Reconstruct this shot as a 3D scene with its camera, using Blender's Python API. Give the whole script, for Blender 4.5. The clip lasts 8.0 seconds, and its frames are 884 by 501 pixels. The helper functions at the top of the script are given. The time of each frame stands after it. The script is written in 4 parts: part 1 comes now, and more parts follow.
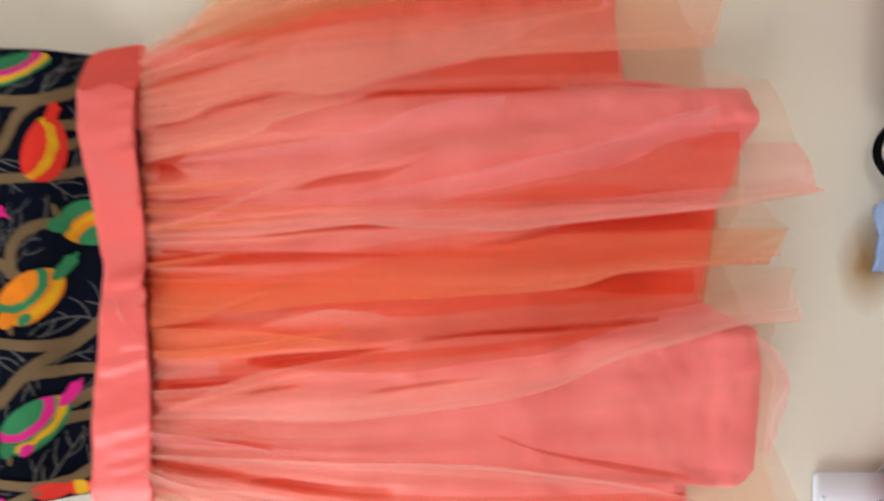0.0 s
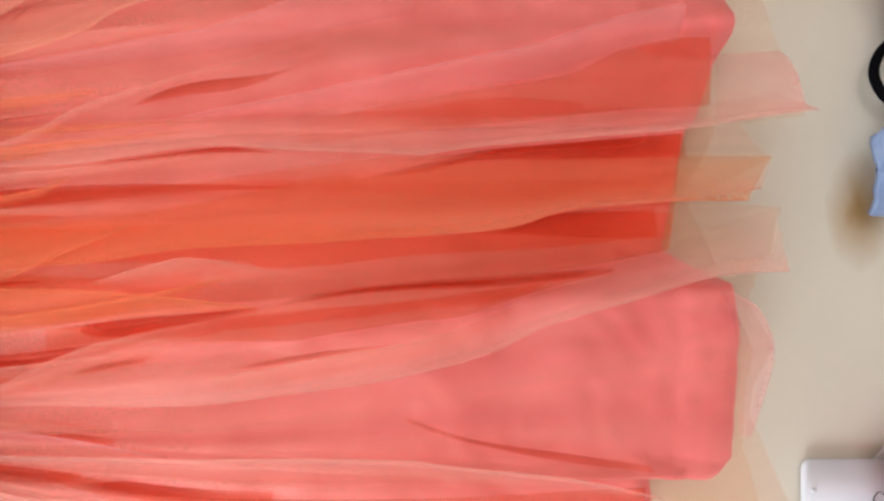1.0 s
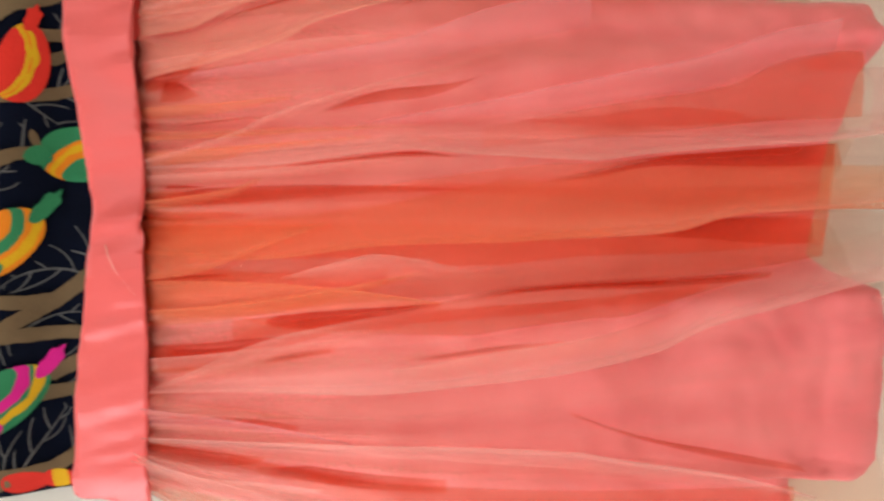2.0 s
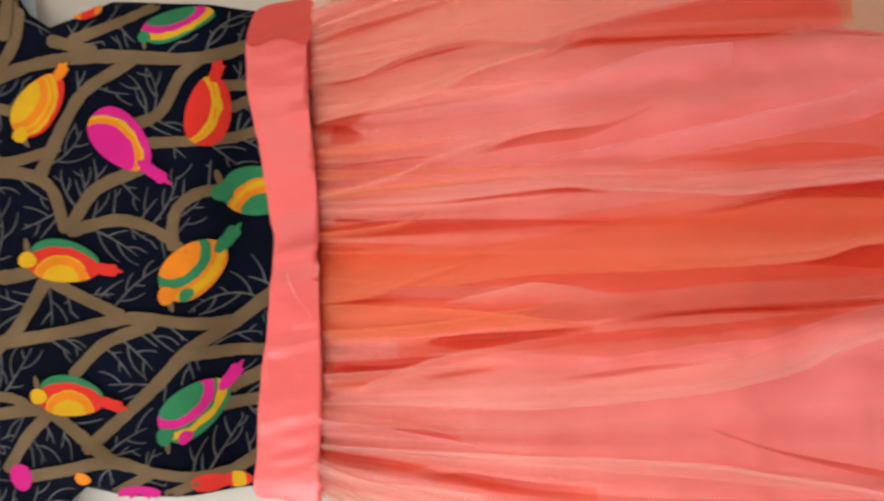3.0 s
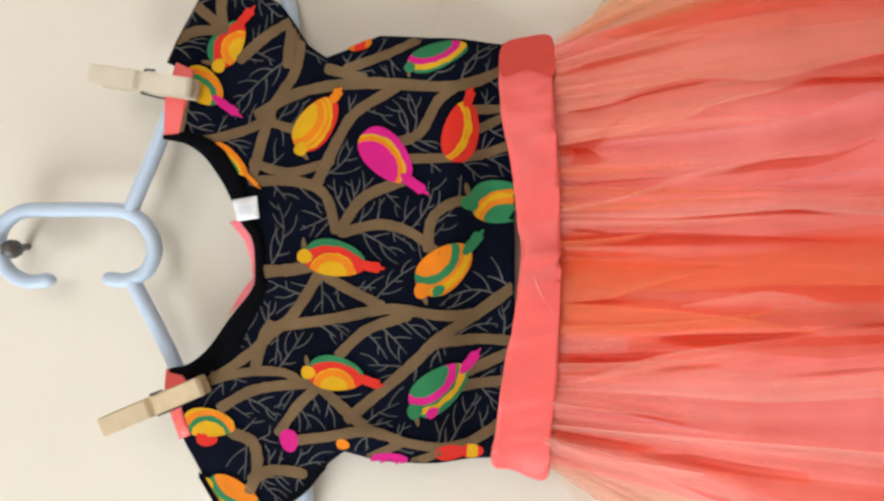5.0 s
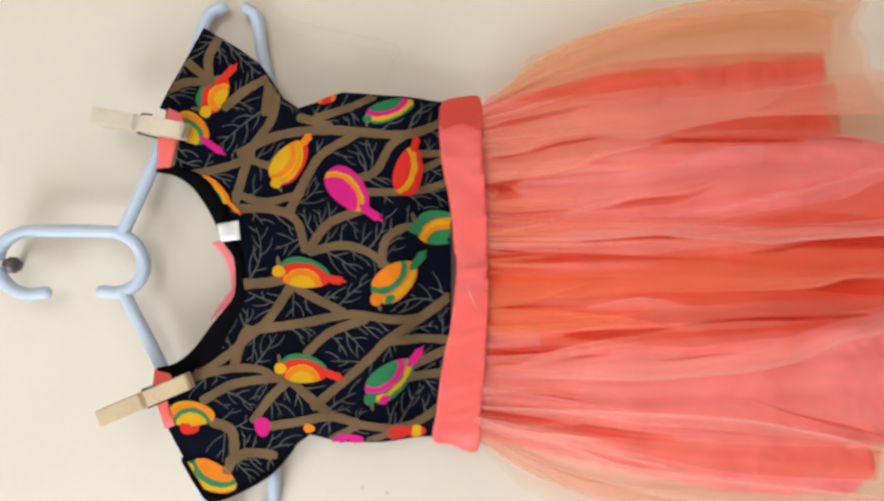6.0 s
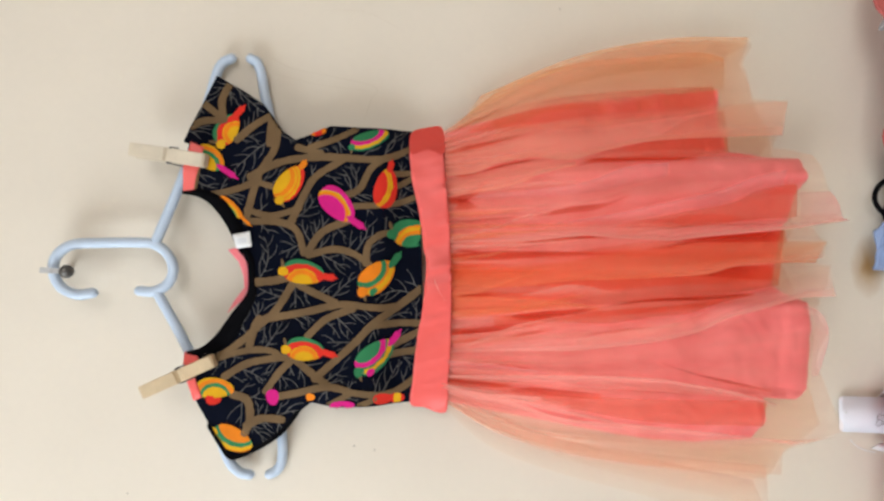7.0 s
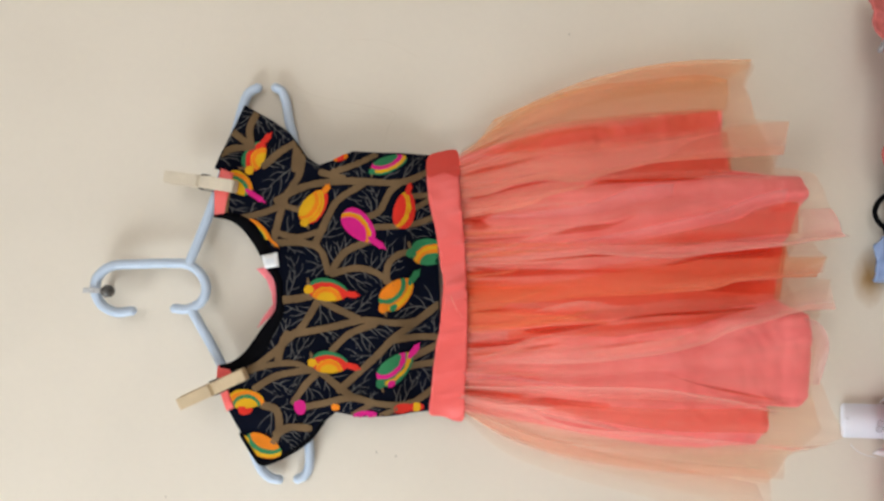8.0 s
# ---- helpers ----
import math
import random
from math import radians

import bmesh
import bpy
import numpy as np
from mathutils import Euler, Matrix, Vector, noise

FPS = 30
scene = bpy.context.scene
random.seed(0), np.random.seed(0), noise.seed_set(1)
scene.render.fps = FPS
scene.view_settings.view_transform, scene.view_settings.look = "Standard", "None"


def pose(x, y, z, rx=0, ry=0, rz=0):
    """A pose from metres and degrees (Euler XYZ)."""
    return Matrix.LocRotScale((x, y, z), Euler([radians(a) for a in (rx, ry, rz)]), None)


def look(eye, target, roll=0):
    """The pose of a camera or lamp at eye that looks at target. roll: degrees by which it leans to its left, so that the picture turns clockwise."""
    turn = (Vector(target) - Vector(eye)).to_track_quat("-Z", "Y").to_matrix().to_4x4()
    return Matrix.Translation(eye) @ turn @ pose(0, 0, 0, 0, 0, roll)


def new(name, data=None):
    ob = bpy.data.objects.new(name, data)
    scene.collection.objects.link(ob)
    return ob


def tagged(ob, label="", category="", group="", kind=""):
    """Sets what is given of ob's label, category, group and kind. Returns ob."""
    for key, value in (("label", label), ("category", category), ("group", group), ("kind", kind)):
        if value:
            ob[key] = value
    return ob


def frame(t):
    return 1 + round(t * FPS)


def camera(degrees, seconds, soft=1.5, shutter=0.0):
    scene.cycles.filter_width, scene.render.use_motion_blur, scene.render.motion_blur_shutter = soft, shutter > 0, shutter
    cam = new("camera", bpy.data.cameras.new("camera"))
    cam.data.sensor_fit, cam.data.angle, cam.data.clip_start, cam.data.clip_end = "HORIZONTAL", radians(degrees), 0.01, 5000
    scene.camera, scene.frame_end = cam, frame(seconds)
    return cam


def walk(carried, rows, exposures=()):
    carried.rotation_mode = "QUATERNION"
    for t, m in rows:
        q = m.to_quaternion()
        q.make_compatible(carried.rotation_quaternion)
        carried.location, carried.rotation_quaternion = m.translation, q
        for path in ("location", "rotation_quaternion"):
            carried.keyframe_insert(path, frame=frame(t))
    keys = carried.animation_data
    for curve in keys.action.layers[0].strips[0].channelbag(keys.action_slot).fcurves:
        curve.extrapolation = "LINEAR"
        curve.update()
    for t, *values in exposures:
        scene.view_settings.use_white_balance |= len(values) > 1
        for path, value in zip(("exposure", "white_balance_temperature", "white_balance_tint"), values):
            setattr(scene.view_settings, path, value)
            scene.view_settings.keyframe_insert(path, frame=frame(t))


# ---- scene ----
cam = camera(68.5, 8.0, soft=2.6, shutter=0.5)
PATH = [
    (0, (0.037, -0.45, 0.578), (-0.013, 1.548, 0.506), -88.2),
    (0.5, (0.016, -0.385, 0.539), (-0.061, 1.611, 0.439), -88.5),
    (1, (0.005, -0.367, 0.536), (-0.045, 1.627, 0.388), -88.7),
    (1.5, (-0.002, -0.372, 0.573), (-0.035, 1.622, 0.423), -88.1),
    (2.8, (0.005, -0.399, 0.654), (-0.018, 1.6, 0.686), -87.9),
    (3, (0.011, -0.408, 0.668), (-0.015, 1.592, 0.708), -88.0),
    (3.5, (0.01, -0.414, 0.692), (-0.012, 1.585, 0.76), -87.0),
    (4, (0.017, -0.422, 0.72), (-0.041, 1.575, 0.817), -87.3),
    (4.5, (0.023, -0.441, 0.765), (-0.075, 1.553, 0.885), -86.2),
    (4.7, (0.021, -0.452, 0.774), (-0.051, 1.539, 0.942), -86.0),
    (5.8, (0.0, -0.542, 0.814), (0.04, 1.458, 0.789), -86.5),
    (6, (0.01, -0.573, 0.806), (0.041, 1.425, 0.713), -86.1),
    (6.5, (-0.003, -0.65, 0.797), (0.031, 1.346, 0.675), -87.2),
    (7, (0.006, -0.706, 0.8), (0.05, 1.288, 0.658), -87.4),
    (7.5, (0.013, -0.739, 0.801), (0.036, 1.256, 0.669), -87.4),
    (8, (0.032, -0.744, 0.806), (0.053, 1.253, 0.706), -87.9),
]
walk(cam, [(t, look(eye, target, roll)) for t, eye, target, roll in PATH], exposures=[(0.0, -0.12), (1.7, -0.13), (3.0, -0.07), (4.5, -0.04), (6.0, -0.05), (7.0, -0.13), (8.0, -0.26)])

# ---- light: two windows of the room, one to each side ----
world = bpy.data.worlds.new("world")
world.use_nodes = True
scene.world = world
wn = world.node_tree
sky = wn.nodes.new("ShaderNodeTexSky")
sky.sky_type, sky.sun_disc, sky.sun_elevation, sky.sun_rotation = "NISHITA", False, radians(40), radians(120)
wn.links.new(sky.outputs[0], wn.nodes["Background"].inputs[0])
wn.nodes["Background"].inputs[1].default_value = 0.1

FLOOR = 0.12


def window_light(name, eye, target, w, h, watts, colour):
    data = bpy.data.lights.new(name, "AREA")
    data.shape, data.size, data.size_y, data.energy, data.color = "RECTANGLE", w, h, watts, colour
    ob = new(name, data)
    ob.matrix_world = look(eye, target)
    return ob


window_light("daylight_left", (-1.62, -0.95, 1.45), (0.0, -0.1, 0.8), 1.0, 1.0, 35, (0.86, 0.94, 1.0))
window_light("daylight_front", (0.80, -2.62, 1.35), (0.0, 0.0, 0.7), 1.7, 1.3, 24.5, (0.98, 0.97, 0.97))


# ---- materials ----
def nodes(name):
    m = bpy.data.materials.new(name)
    m.use_nodes = True
    nt = m.node_tree
    return m, nt, nt.nodes["Principled BSDF"], nt.nodes, nt.links


def mat(name, colour, rough=0.8, vary=0.12, scale=30.0, fine=400.0, bump=0.15, metal=0.0, sheen=0.0, coat=0.0, gloss=0.5, shift=(0, 0, 0)):
    """Colour with blotches at one scale, grain at another, and fine relief."""
    m, nt, p, n, l = nodes(name)
    co = n.new("ShaderNodeTexCoord")
    big, small = n.new("ShaderNodeTexNoise"), n.new("ShaderNodeTexNoise")
    big.inputs["Scale"].default_value, small.inputs["Scale"].default_value = scale, fine
    big.inputs["Detail"].default_value, small.inputs["Detail"].default_value = 5, 2
    l.new(co.outputs["Object"], big.inputs["Vector"])
    l.new(co.outputs["Object"], small.inputs["Vector"])
    ramp = n.new("ShaderNodeMix")
    ramp.data_type = "RGBA"
    lo = [c * (1 - vary) for c in colour]
    hi = [min(1, c * (1 + vary) + s) for c, s in zip(colour, shift)]
    ramp.inputs["A"].default_value, ramp.inputs["B"].default_value = (*lo, 1), (*hi, 1)
    both = n.new("ShaderNodeMath")
    both.operation = "MULTIPLY_ADD"
    both.inputs[1].default_value = 0.35
    l.new(small.outputs["Fac"], both.inputs[0])
    sc = n.new("ShaderNodeMath")
    sc.operation = "MULTIPLY_ADD"
    sc.inputs[1].default_value, sc.inputs[2].default_value = 1.6, -0.5
    l.new(big.outputs["Fac"], sc.inputs[0])
    l.new(sc.outputs[0], both.inputs[2])
    l.new(both.outputs[0], ramp.inputs["Factor"])
    l.new(ramp.outputs["Result"], p.inputs["Base Color"])
    b = n.new("ShaderNodeBump")
    b.inputs["Strength"].default_value, b.inputs["Distance"].default_value = bump, 0.001
    l.new(small.outputs["Fac"], b.inputs["Height"])
    l.new(b.outputs[0], p.inputs["Normal"])
    p.inputs["Roughness"].default_value, p.inputs["Metallic"].default_value = rough, metal
    p.inputs["Specular IOR Level"].default_value = gloss
    p.inputs["Sheen Weight"].default_value, p.inputs["Coat Weight"].default_value = sheen, coat
    return m


def tulle(name, colour, cover, streak=0.35, fade=0.0, run=16.0, tint=(1.0, 0.88, 0.80), end=0.0, power=1.0, waist=0.0, start=0.0):
    """Sheer net: threads that scatter and let light pass, open between; denser in streaks along the folds."""
    m, nt, p, n, l = nodes(name)
    n.remove(p)
    out = n["Material Output"]
    uv = n.new("ShaderNodeUVMap")
    mp = n.new("ShaderNodeMapping")
    mp.inputs["Scale"].default_value = (run, 1.2, 1.0)
    l.new(uv.outputs[0], mp.inputs["Vector"])
    ns = n.new("ShaderNodeTexNoise")
    ns.inputs["Scale"].default_value, ns.inputs["Detail"].default_value = 1.0, 3
    l.new(mp.outputs[0], ns.inputs["Vector"])
    co = n.new("ShaderNodeTexCoord")
    weave = n.new("ShaderNodeTexNoise")
    weave.inputs["Scale"].default_value = 900
    l.new(co.outputs["Object"], weave.inputs["Vector"])
    f = n.new("ShaderNodeMath")
    f.operation = "MULTIPLY_ADD"
    f.inputs[1].default_value, f.inputs[2].default_value = 2 * streak, cover - streak
    l.new(ns.outputs["Fac"], f.inputs[0])
    g = n.new("ShaderNodeMath")
    g.operation, g.use_clamp = "MULTIPLY_ADD", True
    g.inputs[1].default_value = 0.2
    l.new(weave.outputs["Fac"], g.inputs[0])
    sub = n.new("ShaderNodeMath")
    sub.operation, sub.inputs[1].default_value = "SUBTRACT", 0.1
    l.new(f.outputs[0], sub.inputs[0])
    l.new(sub.outputs[0], g.inputs[2])
    d, t, clear = n.new("ShaderNodeBsdfDiffuse"), n.new("ShaderNodeBsdfTranslucent"), n.new("ShaderNodeBsdfTransparent")
    d.inputs["Color"].default_value = t.inputs["Color"].default_value = (*colour, 1)
    clear.inputs["Color"].default_value = (*tint, 1)
    body, mix = n.new("ShaderNodeMixShader"), n.new("ShaderNodeMixShader")
    body.inputs[0].default_value = 0.22
    l.new(d.outputs[0], body.inputs[1])
    l.new(t.outputs[0], body.inputs[2])
    if fade:
        # folds lie double at one edge and thin out to the other
        sep, ramp, cut = n.new("ShaderNodeSeparateXYZ"), n.new("ShaderNodeMath"), n.new("ShaderNodeMath")
        l.new(uv.outputs[0], sep.inputs[0])
        ramp.operation, cut.operation = "MULTIPLY_ADD", "MULTIPLY"
        ramp.inputs[1].default_value, ramp.inputs[2].default_value = fade, 1 - fade
        l.new(sep.outputs[0], ramp.inputs[0])
        steep = n.new("ShaderNodeMath")
        steep.operation, steep.use_clamp, steep.inputs[1].default_value = "POWER", True, power
        l.new(ramp.outputs[0], steep.inputs[0])
        l.new(steep.outputs[0], cut.inputs[0])
        l.new(g.outputs[0], cut.inputs[1])
        l.new(cut.outputs[0], mix.inputs[0])
        if end:
            # short folds flatten out into the cloth at their far end
            out_v, thin = n.new("ShaderNodeMath"), n.new("ShaderNodeMath")
            out_v.operation, out_v.use_clamp = "MULTIPLY_ADD", True
            out_v.inputs[1].default_value, out_v.inputs[2].default_value = -end, end
            l.new(sep.outputs[1], out_v.inputs[0])
            thin.operation = "MULTIPLY"
            l.new(out_v.outputs[0], thin.inputs[0])
            l.new(cut.outputs[0], thin.inputs[1])
            l.new(thin.outputs[0], mix.inputs[0])
    else:
        # gathered net lies closer towards the waist
        sep, dense, total = n.new("ShaderNodeSeparateXYZ"), n.new("ShaderNodeMath"), n.new("ShaderNodeMath")
        l.new(uv.outputs[0], sep.inputs[0])
        dense.operation, total.operation, total.use_clamp = "MULTIPLY_ADD", "ADD", True
        dense.inputs[1].default_value, dense.inputs[2].default_value = -waist, waist
        l.new(sep.outputs[1], dense.inputs[0])
        l.new(dense.outputs[0], total.inputs[0])
        l.new(g.outputs[0], total.inputs[1])
        l.new(total.outputs[0], mix.inputs[0])
    if start:
        # and rise out of it at the near end
        begin, rise, was = n.new("ShaderNodeMath"), n.new("ShaderNodeMath"), mix.inputs[0].links[0].from_socket
        begin.operation, begin.use_clamp, begin.inputs[1].default_value, begin.inputs[2].default_value = "MULTIPLY_ADD", True, start, 0.0
        l.new(sep.outputs[1], begin.inputs[0])
        rise.operation = "MULTIPLY"
        l.new(begin.outputs[0], rise.inputs[0])
        l.new(was, rise.inputs[1])
        l.new(rise.outputs[0], mix.inputs[0])
    l.new(clear.outputs[0], mix.inputs[1])
    l.new(body.outputs[0], mix.inputs[2])
    l.new(mix.outputs[0], out.inputs["Surface"])
    return m


def glass(name):
    m, nt, p, n, l = nodes(name)
    p.inputs["Transmission Weight"].default_value, p.inputs["Roughness"].default_value = 1.0, 0.02
    return m


M_WALL = mat("cream_paint", (0.73, 0.665, 0.57), 0.85, 0.05, 5, 120, 0.12)


def shadowed(m, at, size, colour, depth):
    """A soft-edged cast shadow put into a wall's colour, round a place in metres."""
    n, l = m.node_tree.nodes, m.node_tree.links
    p = n["Principled BSDF"]
    base = p.inputs["Base Color"].links[0].from_socket
    co, mp, ns, add, ball, mix = [n.new("ShaderNode" + k) for k in ("TexCoord", "Mapping", "TexNoise", "VectorMath", "TexGradient", "Mix")]
    mp.inputs["Location"].default_value = [-a / b for a, b in zip(at, size)]
    mp.inputs["Scale"].default_value = [1 / b for b in size]
    l.new(co.outputs["Object"], mp.inputs["Vector"])
    ns.inputs["Scale"].default_value = 1.3
    l.new(mp.outputs[0], ns.inputs["Vector"])
    add.operation = "MULTIPLY_ADD"
    add.inputs[1].default_value = (0.5, 0.5, 0.5)
    l.new(ns.outputs["Color"], add.inputs[0])
    l.new(mp.outputs[0], add.inputs[2])
    ball.gradient_type = "SPHERICAL"
    shift = n.new("ShaderNodeVectorMath")
    shift.operation, shift.inputs[1].default_value = "SUBTRACT", (0.25, 0.25, 0.25)
    l.new(add.outputs[0], shift.inputs[0])
    l.new(shift.outputs[0], ball.inputs["Vector"])
    k = n.new("ShaderNodeMath")
    k.operation, k.use_clamp, k.inputs[1].default_value = "MULTIPLY", True, depth
    l.new(ball.outputs["Fac"], k.inputs[0])
    mix.data_type = "RGBA"
    mix.inputs["B"].default_value = (*colour, 1)
    l.new(k.outputs[0], mix.inputs["Factor"])
    l.new(base, mix.inputs["A"])
    l.new(mix.outputs["Result"], p.inputs["Base Color"])
    return m


# warm shadow beside the blue packet, painted ochre into the wall
M_WALL_BACK = shadowed(mat("cream_paint_shadowed", (0.73, 0.665, 0.57), 0.85, 0.05, 5, 120, 0.12), (0.026, 0.0, 0.261), (0.038, 0.5, 0.022), (0.42, 0.25, 0.10), 1.1)
M_CEIL = mat("white_paint", (0.8, 0.78, 0.74), 0.9, 0.03, 4, 90, 0.1)
M_FLOOR = mat("floor_tile", (0.36, 0.30, 0.24), 0.5, 0.1, 8, 200, 0.05)
M_MARK = mat("pencil_grey", (0.66, 0.59, 0.49), 0.9, 0.1)
M_SPECK = mat("chipped_plaster", (0.5, 0.45, 0.38), 0.9, 0.2)
M_HANGER = mat("pale_blue_plastic", (0.50, 0.60, 0.74), 0.38, 0.04, 20, 300, 0.05)
M_STEEL = mat("dull_steel", (0.13, 0.125, 0.12), 0.55, 0.2, 80, 500, 0.1, metal=0.9)
# the same peg wood twice, the first made paler for the light on it
M_WOOD = mat("peg_wood_lit", (0.64, 0.56, 0.44), 0.7, 0.12, 60, 500, 0.3)
M_WOOD2 = mat("tan_beech_wood", (0.64, 0.50, 0.32), 0.7, 0.15, 60, 500, 0.3)
M_NAVY = mat("dark_navy_cotton", (0.0016, 0.003, 0.010), 0.95, 0.45, 25, 900, 0.4, gloss=0.1)
M_BLACK = mat("black_bias_tape", (0.003, 0.003, 0.004), 1.0, 0.3, 60, 900, 0.4, gloss=0.06)
M_TAN = mat("tan_print", (0.152, 0.096, 0.047), 0.9, 0.25, 45, 700, 0.3, gloss=0.2)
M_TWIG = mat("grey_print", (0.108, 0.104, 0.100), 0.9, 0.5, 50, 700, 0.2, gloss=0.15)
M_BELT = mat("coral_satin", (0.85, 0.112, 0.10), 0.42, 0.05, 18, 900, 0.12, sheen=0.25)
M_SASH_SHADE = mat("coral_satin_shaded", (0.72, 0.05, 0.034), 0.5, 0.08, 18, 900, 0.15, sheen=0.2)
M_SEAM_SHADE = mat("maroon_seam_shade", (0.16, 0.016, 0.014), 0.9, 0.3, 60, 700, 0.3)
M_THREAD = mat("pale_coral_thread", (0.88, 0.42, 0.36), 0.6, 0.1)
M_LINING = mat("coral_lining_satin", (0.92, 0.148, 0.180), 0.45, 0.15, 30, 900, 0.15, sheen=0.3, gloss=0.6, shift=(0.04, 0.10, 0.10))
M_TULLE = tulle("peach_tulle", (1.0, 0.44, 0.33), 0.10, 0.16, run=24.0, tint=(1.0, 0.95, 0.90), waist=0.28)
M_PLEAT = tulle("pale_peach_tulle_fold", (1.0, 0.50, 0.43), 0.46, 0.16, 0.85, 3.0, tint=(1.0, 0.97, 0.95), power=1.3)
M_PEACH = tulle("peach_orange_tulle_fold", (1.0, 0.46, 0.34), 0.42, 0.18, 0.6, 3.0, tint=(1.0, 0.94, 0.89), power=1.2)
M_ORANGE = tulle("orange_tulle_fold", (1.0, 0.33, 0.18), 0.40, 0.18, 0.7, 3.0, tint=(1.0, 0.86, 0.74), power=1.2)
# darker net for fold sides: the shade there is put into the colour
M_TUCK_SHADE = tulle("deep_coral_tuck_shade", (0.60, 0.04, 0.018), 0.55, 0.2, 0.7, 3.0, tint=(1.0, 0.76, 0.66), end=2.2, start=5.0)
M_FURROW_SHADE = tulle("deep_coral_furrow_shade", (0.60, 0.042, 0.018), 0.80, 0.2, 0.75, 3.0, tint=(1.0, 0.72, 0.62), end=6.0, start=4.0)
M_SLIVER = tulle("soft_peach_tulle_fold", (1.0, 0.44, 0.36), 0.36, 0.16, 0.85, 3.0, tint=(1.0, 0.95, 0.92), end=2.0, power=1.2)
# deeper net: shade of the set-back lining put into its colour
M_SHADE = tulle("deep_coral_recess_shade", (0.88, 0.11, 0.05), 0.36, 0.12, run=4.0, tint=(1.0, 0.84, 0.75), start=3.0)
M_SHADE_LONG = tulle("coral_recess_shade", (0.88, 0.11, 0.045), 0.40, 0.12, run=4.0, tint=(1.0, 0.80, 0.68), start=1.15)
M_PINK = tulle("pink_fold_and_lit_ridge", (1.0, 0.40, 0.40), 0.34, 0.14, 0.7, 3.0, tint=(1.0, 0.95, 0.95))
M_FINE = tulle("fine_peach_tulle_fold", (1.0, 0.42, 0.28), 0.42, 0.14, 0.95, 3.0, tint=(1.0, 0.96, 0.93), power=3.0, start=4.0)
M_BACKT = tulle("apricot_tulle_back", (1.0, 0.54, 0.36), 0.12, 0.12, 0.0, 9.0, tint=(1.0, 0.965, 0.92))
M_BACKFOLD = tulle("apricot_tulle_fold", (1.0, 0.48, 0.22), 0.42, 0.14, 0.75, 3.0, tint=(1.0, 0.96, 0.90), power=1.3)
M_BACKSOFT = tulle("pale_apricot_tulle_fold", (1.0, 0.54, 0.40), 0.26, 0.12, 0.95, 3.0, tint=(1.0, 0.97, 0.94))
M_WHITE = mat("white_satin_label", (0.82, 0.83, 0.84), 0.5, 0.04, 90, 600, 0.1)
M_FAINT = mat("faint_grey_ink", (0.70, 0.72, 0.76), 0.6, 0.1)
M_DUSTY = mat("dusty_coral_cotton", (0.58, 0.13, 0.12), 0.8, 0.35, 45, 500, 0.5, shift=(0.05, 0.03, 0.03))
M_CARD = mat("white_card", (0.84, 0.86, 0.94), 0.45, 0.02, 30, 400, 0.03)
M_INK = mat("ink", (0.04, 0.035, 0.04), 0.7, 0.2)
M_PLASTIC = mat("blue_plastic_film", (0.24, 0.33, 0.55), 0.3, 0.2, 30, 200, 0.2)
M_RED = mat("red_cotton", (0.62, 0.02, 0.03), 0.8, 0.2, 20, 600, 0.3)
M_SILVER = mat("silver_trim", (0.34, 0.34, 0.36), 0.4, 0.4, 200, 800, 0.6, metal=0.4)
M_TIN = mat("bright_tin", (0.5, 0.5, 0.51), 0.4, 0.3, 200, 800, 0.4, metal=0.4)
M_GLASS = glass("window_glass")
DYE = {
    "y": mat("yellow_print", (0.66, 0.36, 0.008), 0.85, 0.14, 50, 700, 0.35, gloss=0.2),
    "o": mat("orange_print", (0.72, 0.20, 0.008), 0.85, 0.14, 50, 700, 0.35, gloss=0.2),
    "r": mat("red_print", (0.66, 0.028, 0.016), 0.85, 0.14, 50, 700, 0.35, gloss=0.2),
    "g": mat("green_print", (0.028, 0.19, 0.075), 0.85, 0.16, 50, 700, 0.35, gloss=0.2),
    "m": mat("magenta_print", (0.62, 0.012, 0.21), 0.85, 0.14, 50, 700, 0.35, gloss=0.2),
    "t": M_TAN,
}


# ---- mesh helpers ----
def mesh_object(name, verts, faces, material, parent=None, label="", smooth=True, uvs=None):
    me = bpy.data.meshes.new(name)
    me.from_pydata(verts, [], faces)
    for k in material if isinstance(material, (list, tuple)) else [material]:
        me.materials.append(k)
    if uvs:
        layer = me.uv_layers.new(name="UVMap")
        for loop in me.loops:
            layer.data[loop.index].uv = uvs[loop.vertex_index]
    if smooth:
        me.shade_smooth()
    me.update()
    ob = new(name, me)
    ob.parent = parent
    if label:
        ob["label"] = label
    return ob


def part(name, bm, material, parent=None, label="", smooth=False):
    me = bpy.data.meshes.new(name)
    bm.to_mesh(me)
    bm.free()
    for k in material if isinstance(material, (list, tuple)) else [material]:
        me.materials.append(k)
    if smooth:
        me.shade_smooth()
    ob = new(name, me)
    ob.parent = parent
    if label:
        ob["label"] = label
    return ob


def box_bm(lo, hi, bevel=0.0):
    bm = bmesh.new()
    bmesh.ops.create_cube(bm, size=1)
    lo, hi = Vector(lo), Vector(hi)
    for v in bm.verts:
        v.co = Vector([(a + b) / 2 + c * (b - a) for a, b, c in zip(lo, hi, v.co)])
    if bevel:
        bmesh.ops.bevel(bm, geom=bm.edges[:], offset=bevel, segments=2, affect="EDGES", profile=0.6)
    return bm


def thing(name, label, category, at=(0, 0, 0), group=""):
    ob = new(name)
    ob.location = at
    return tagged(ob, label, category, group)


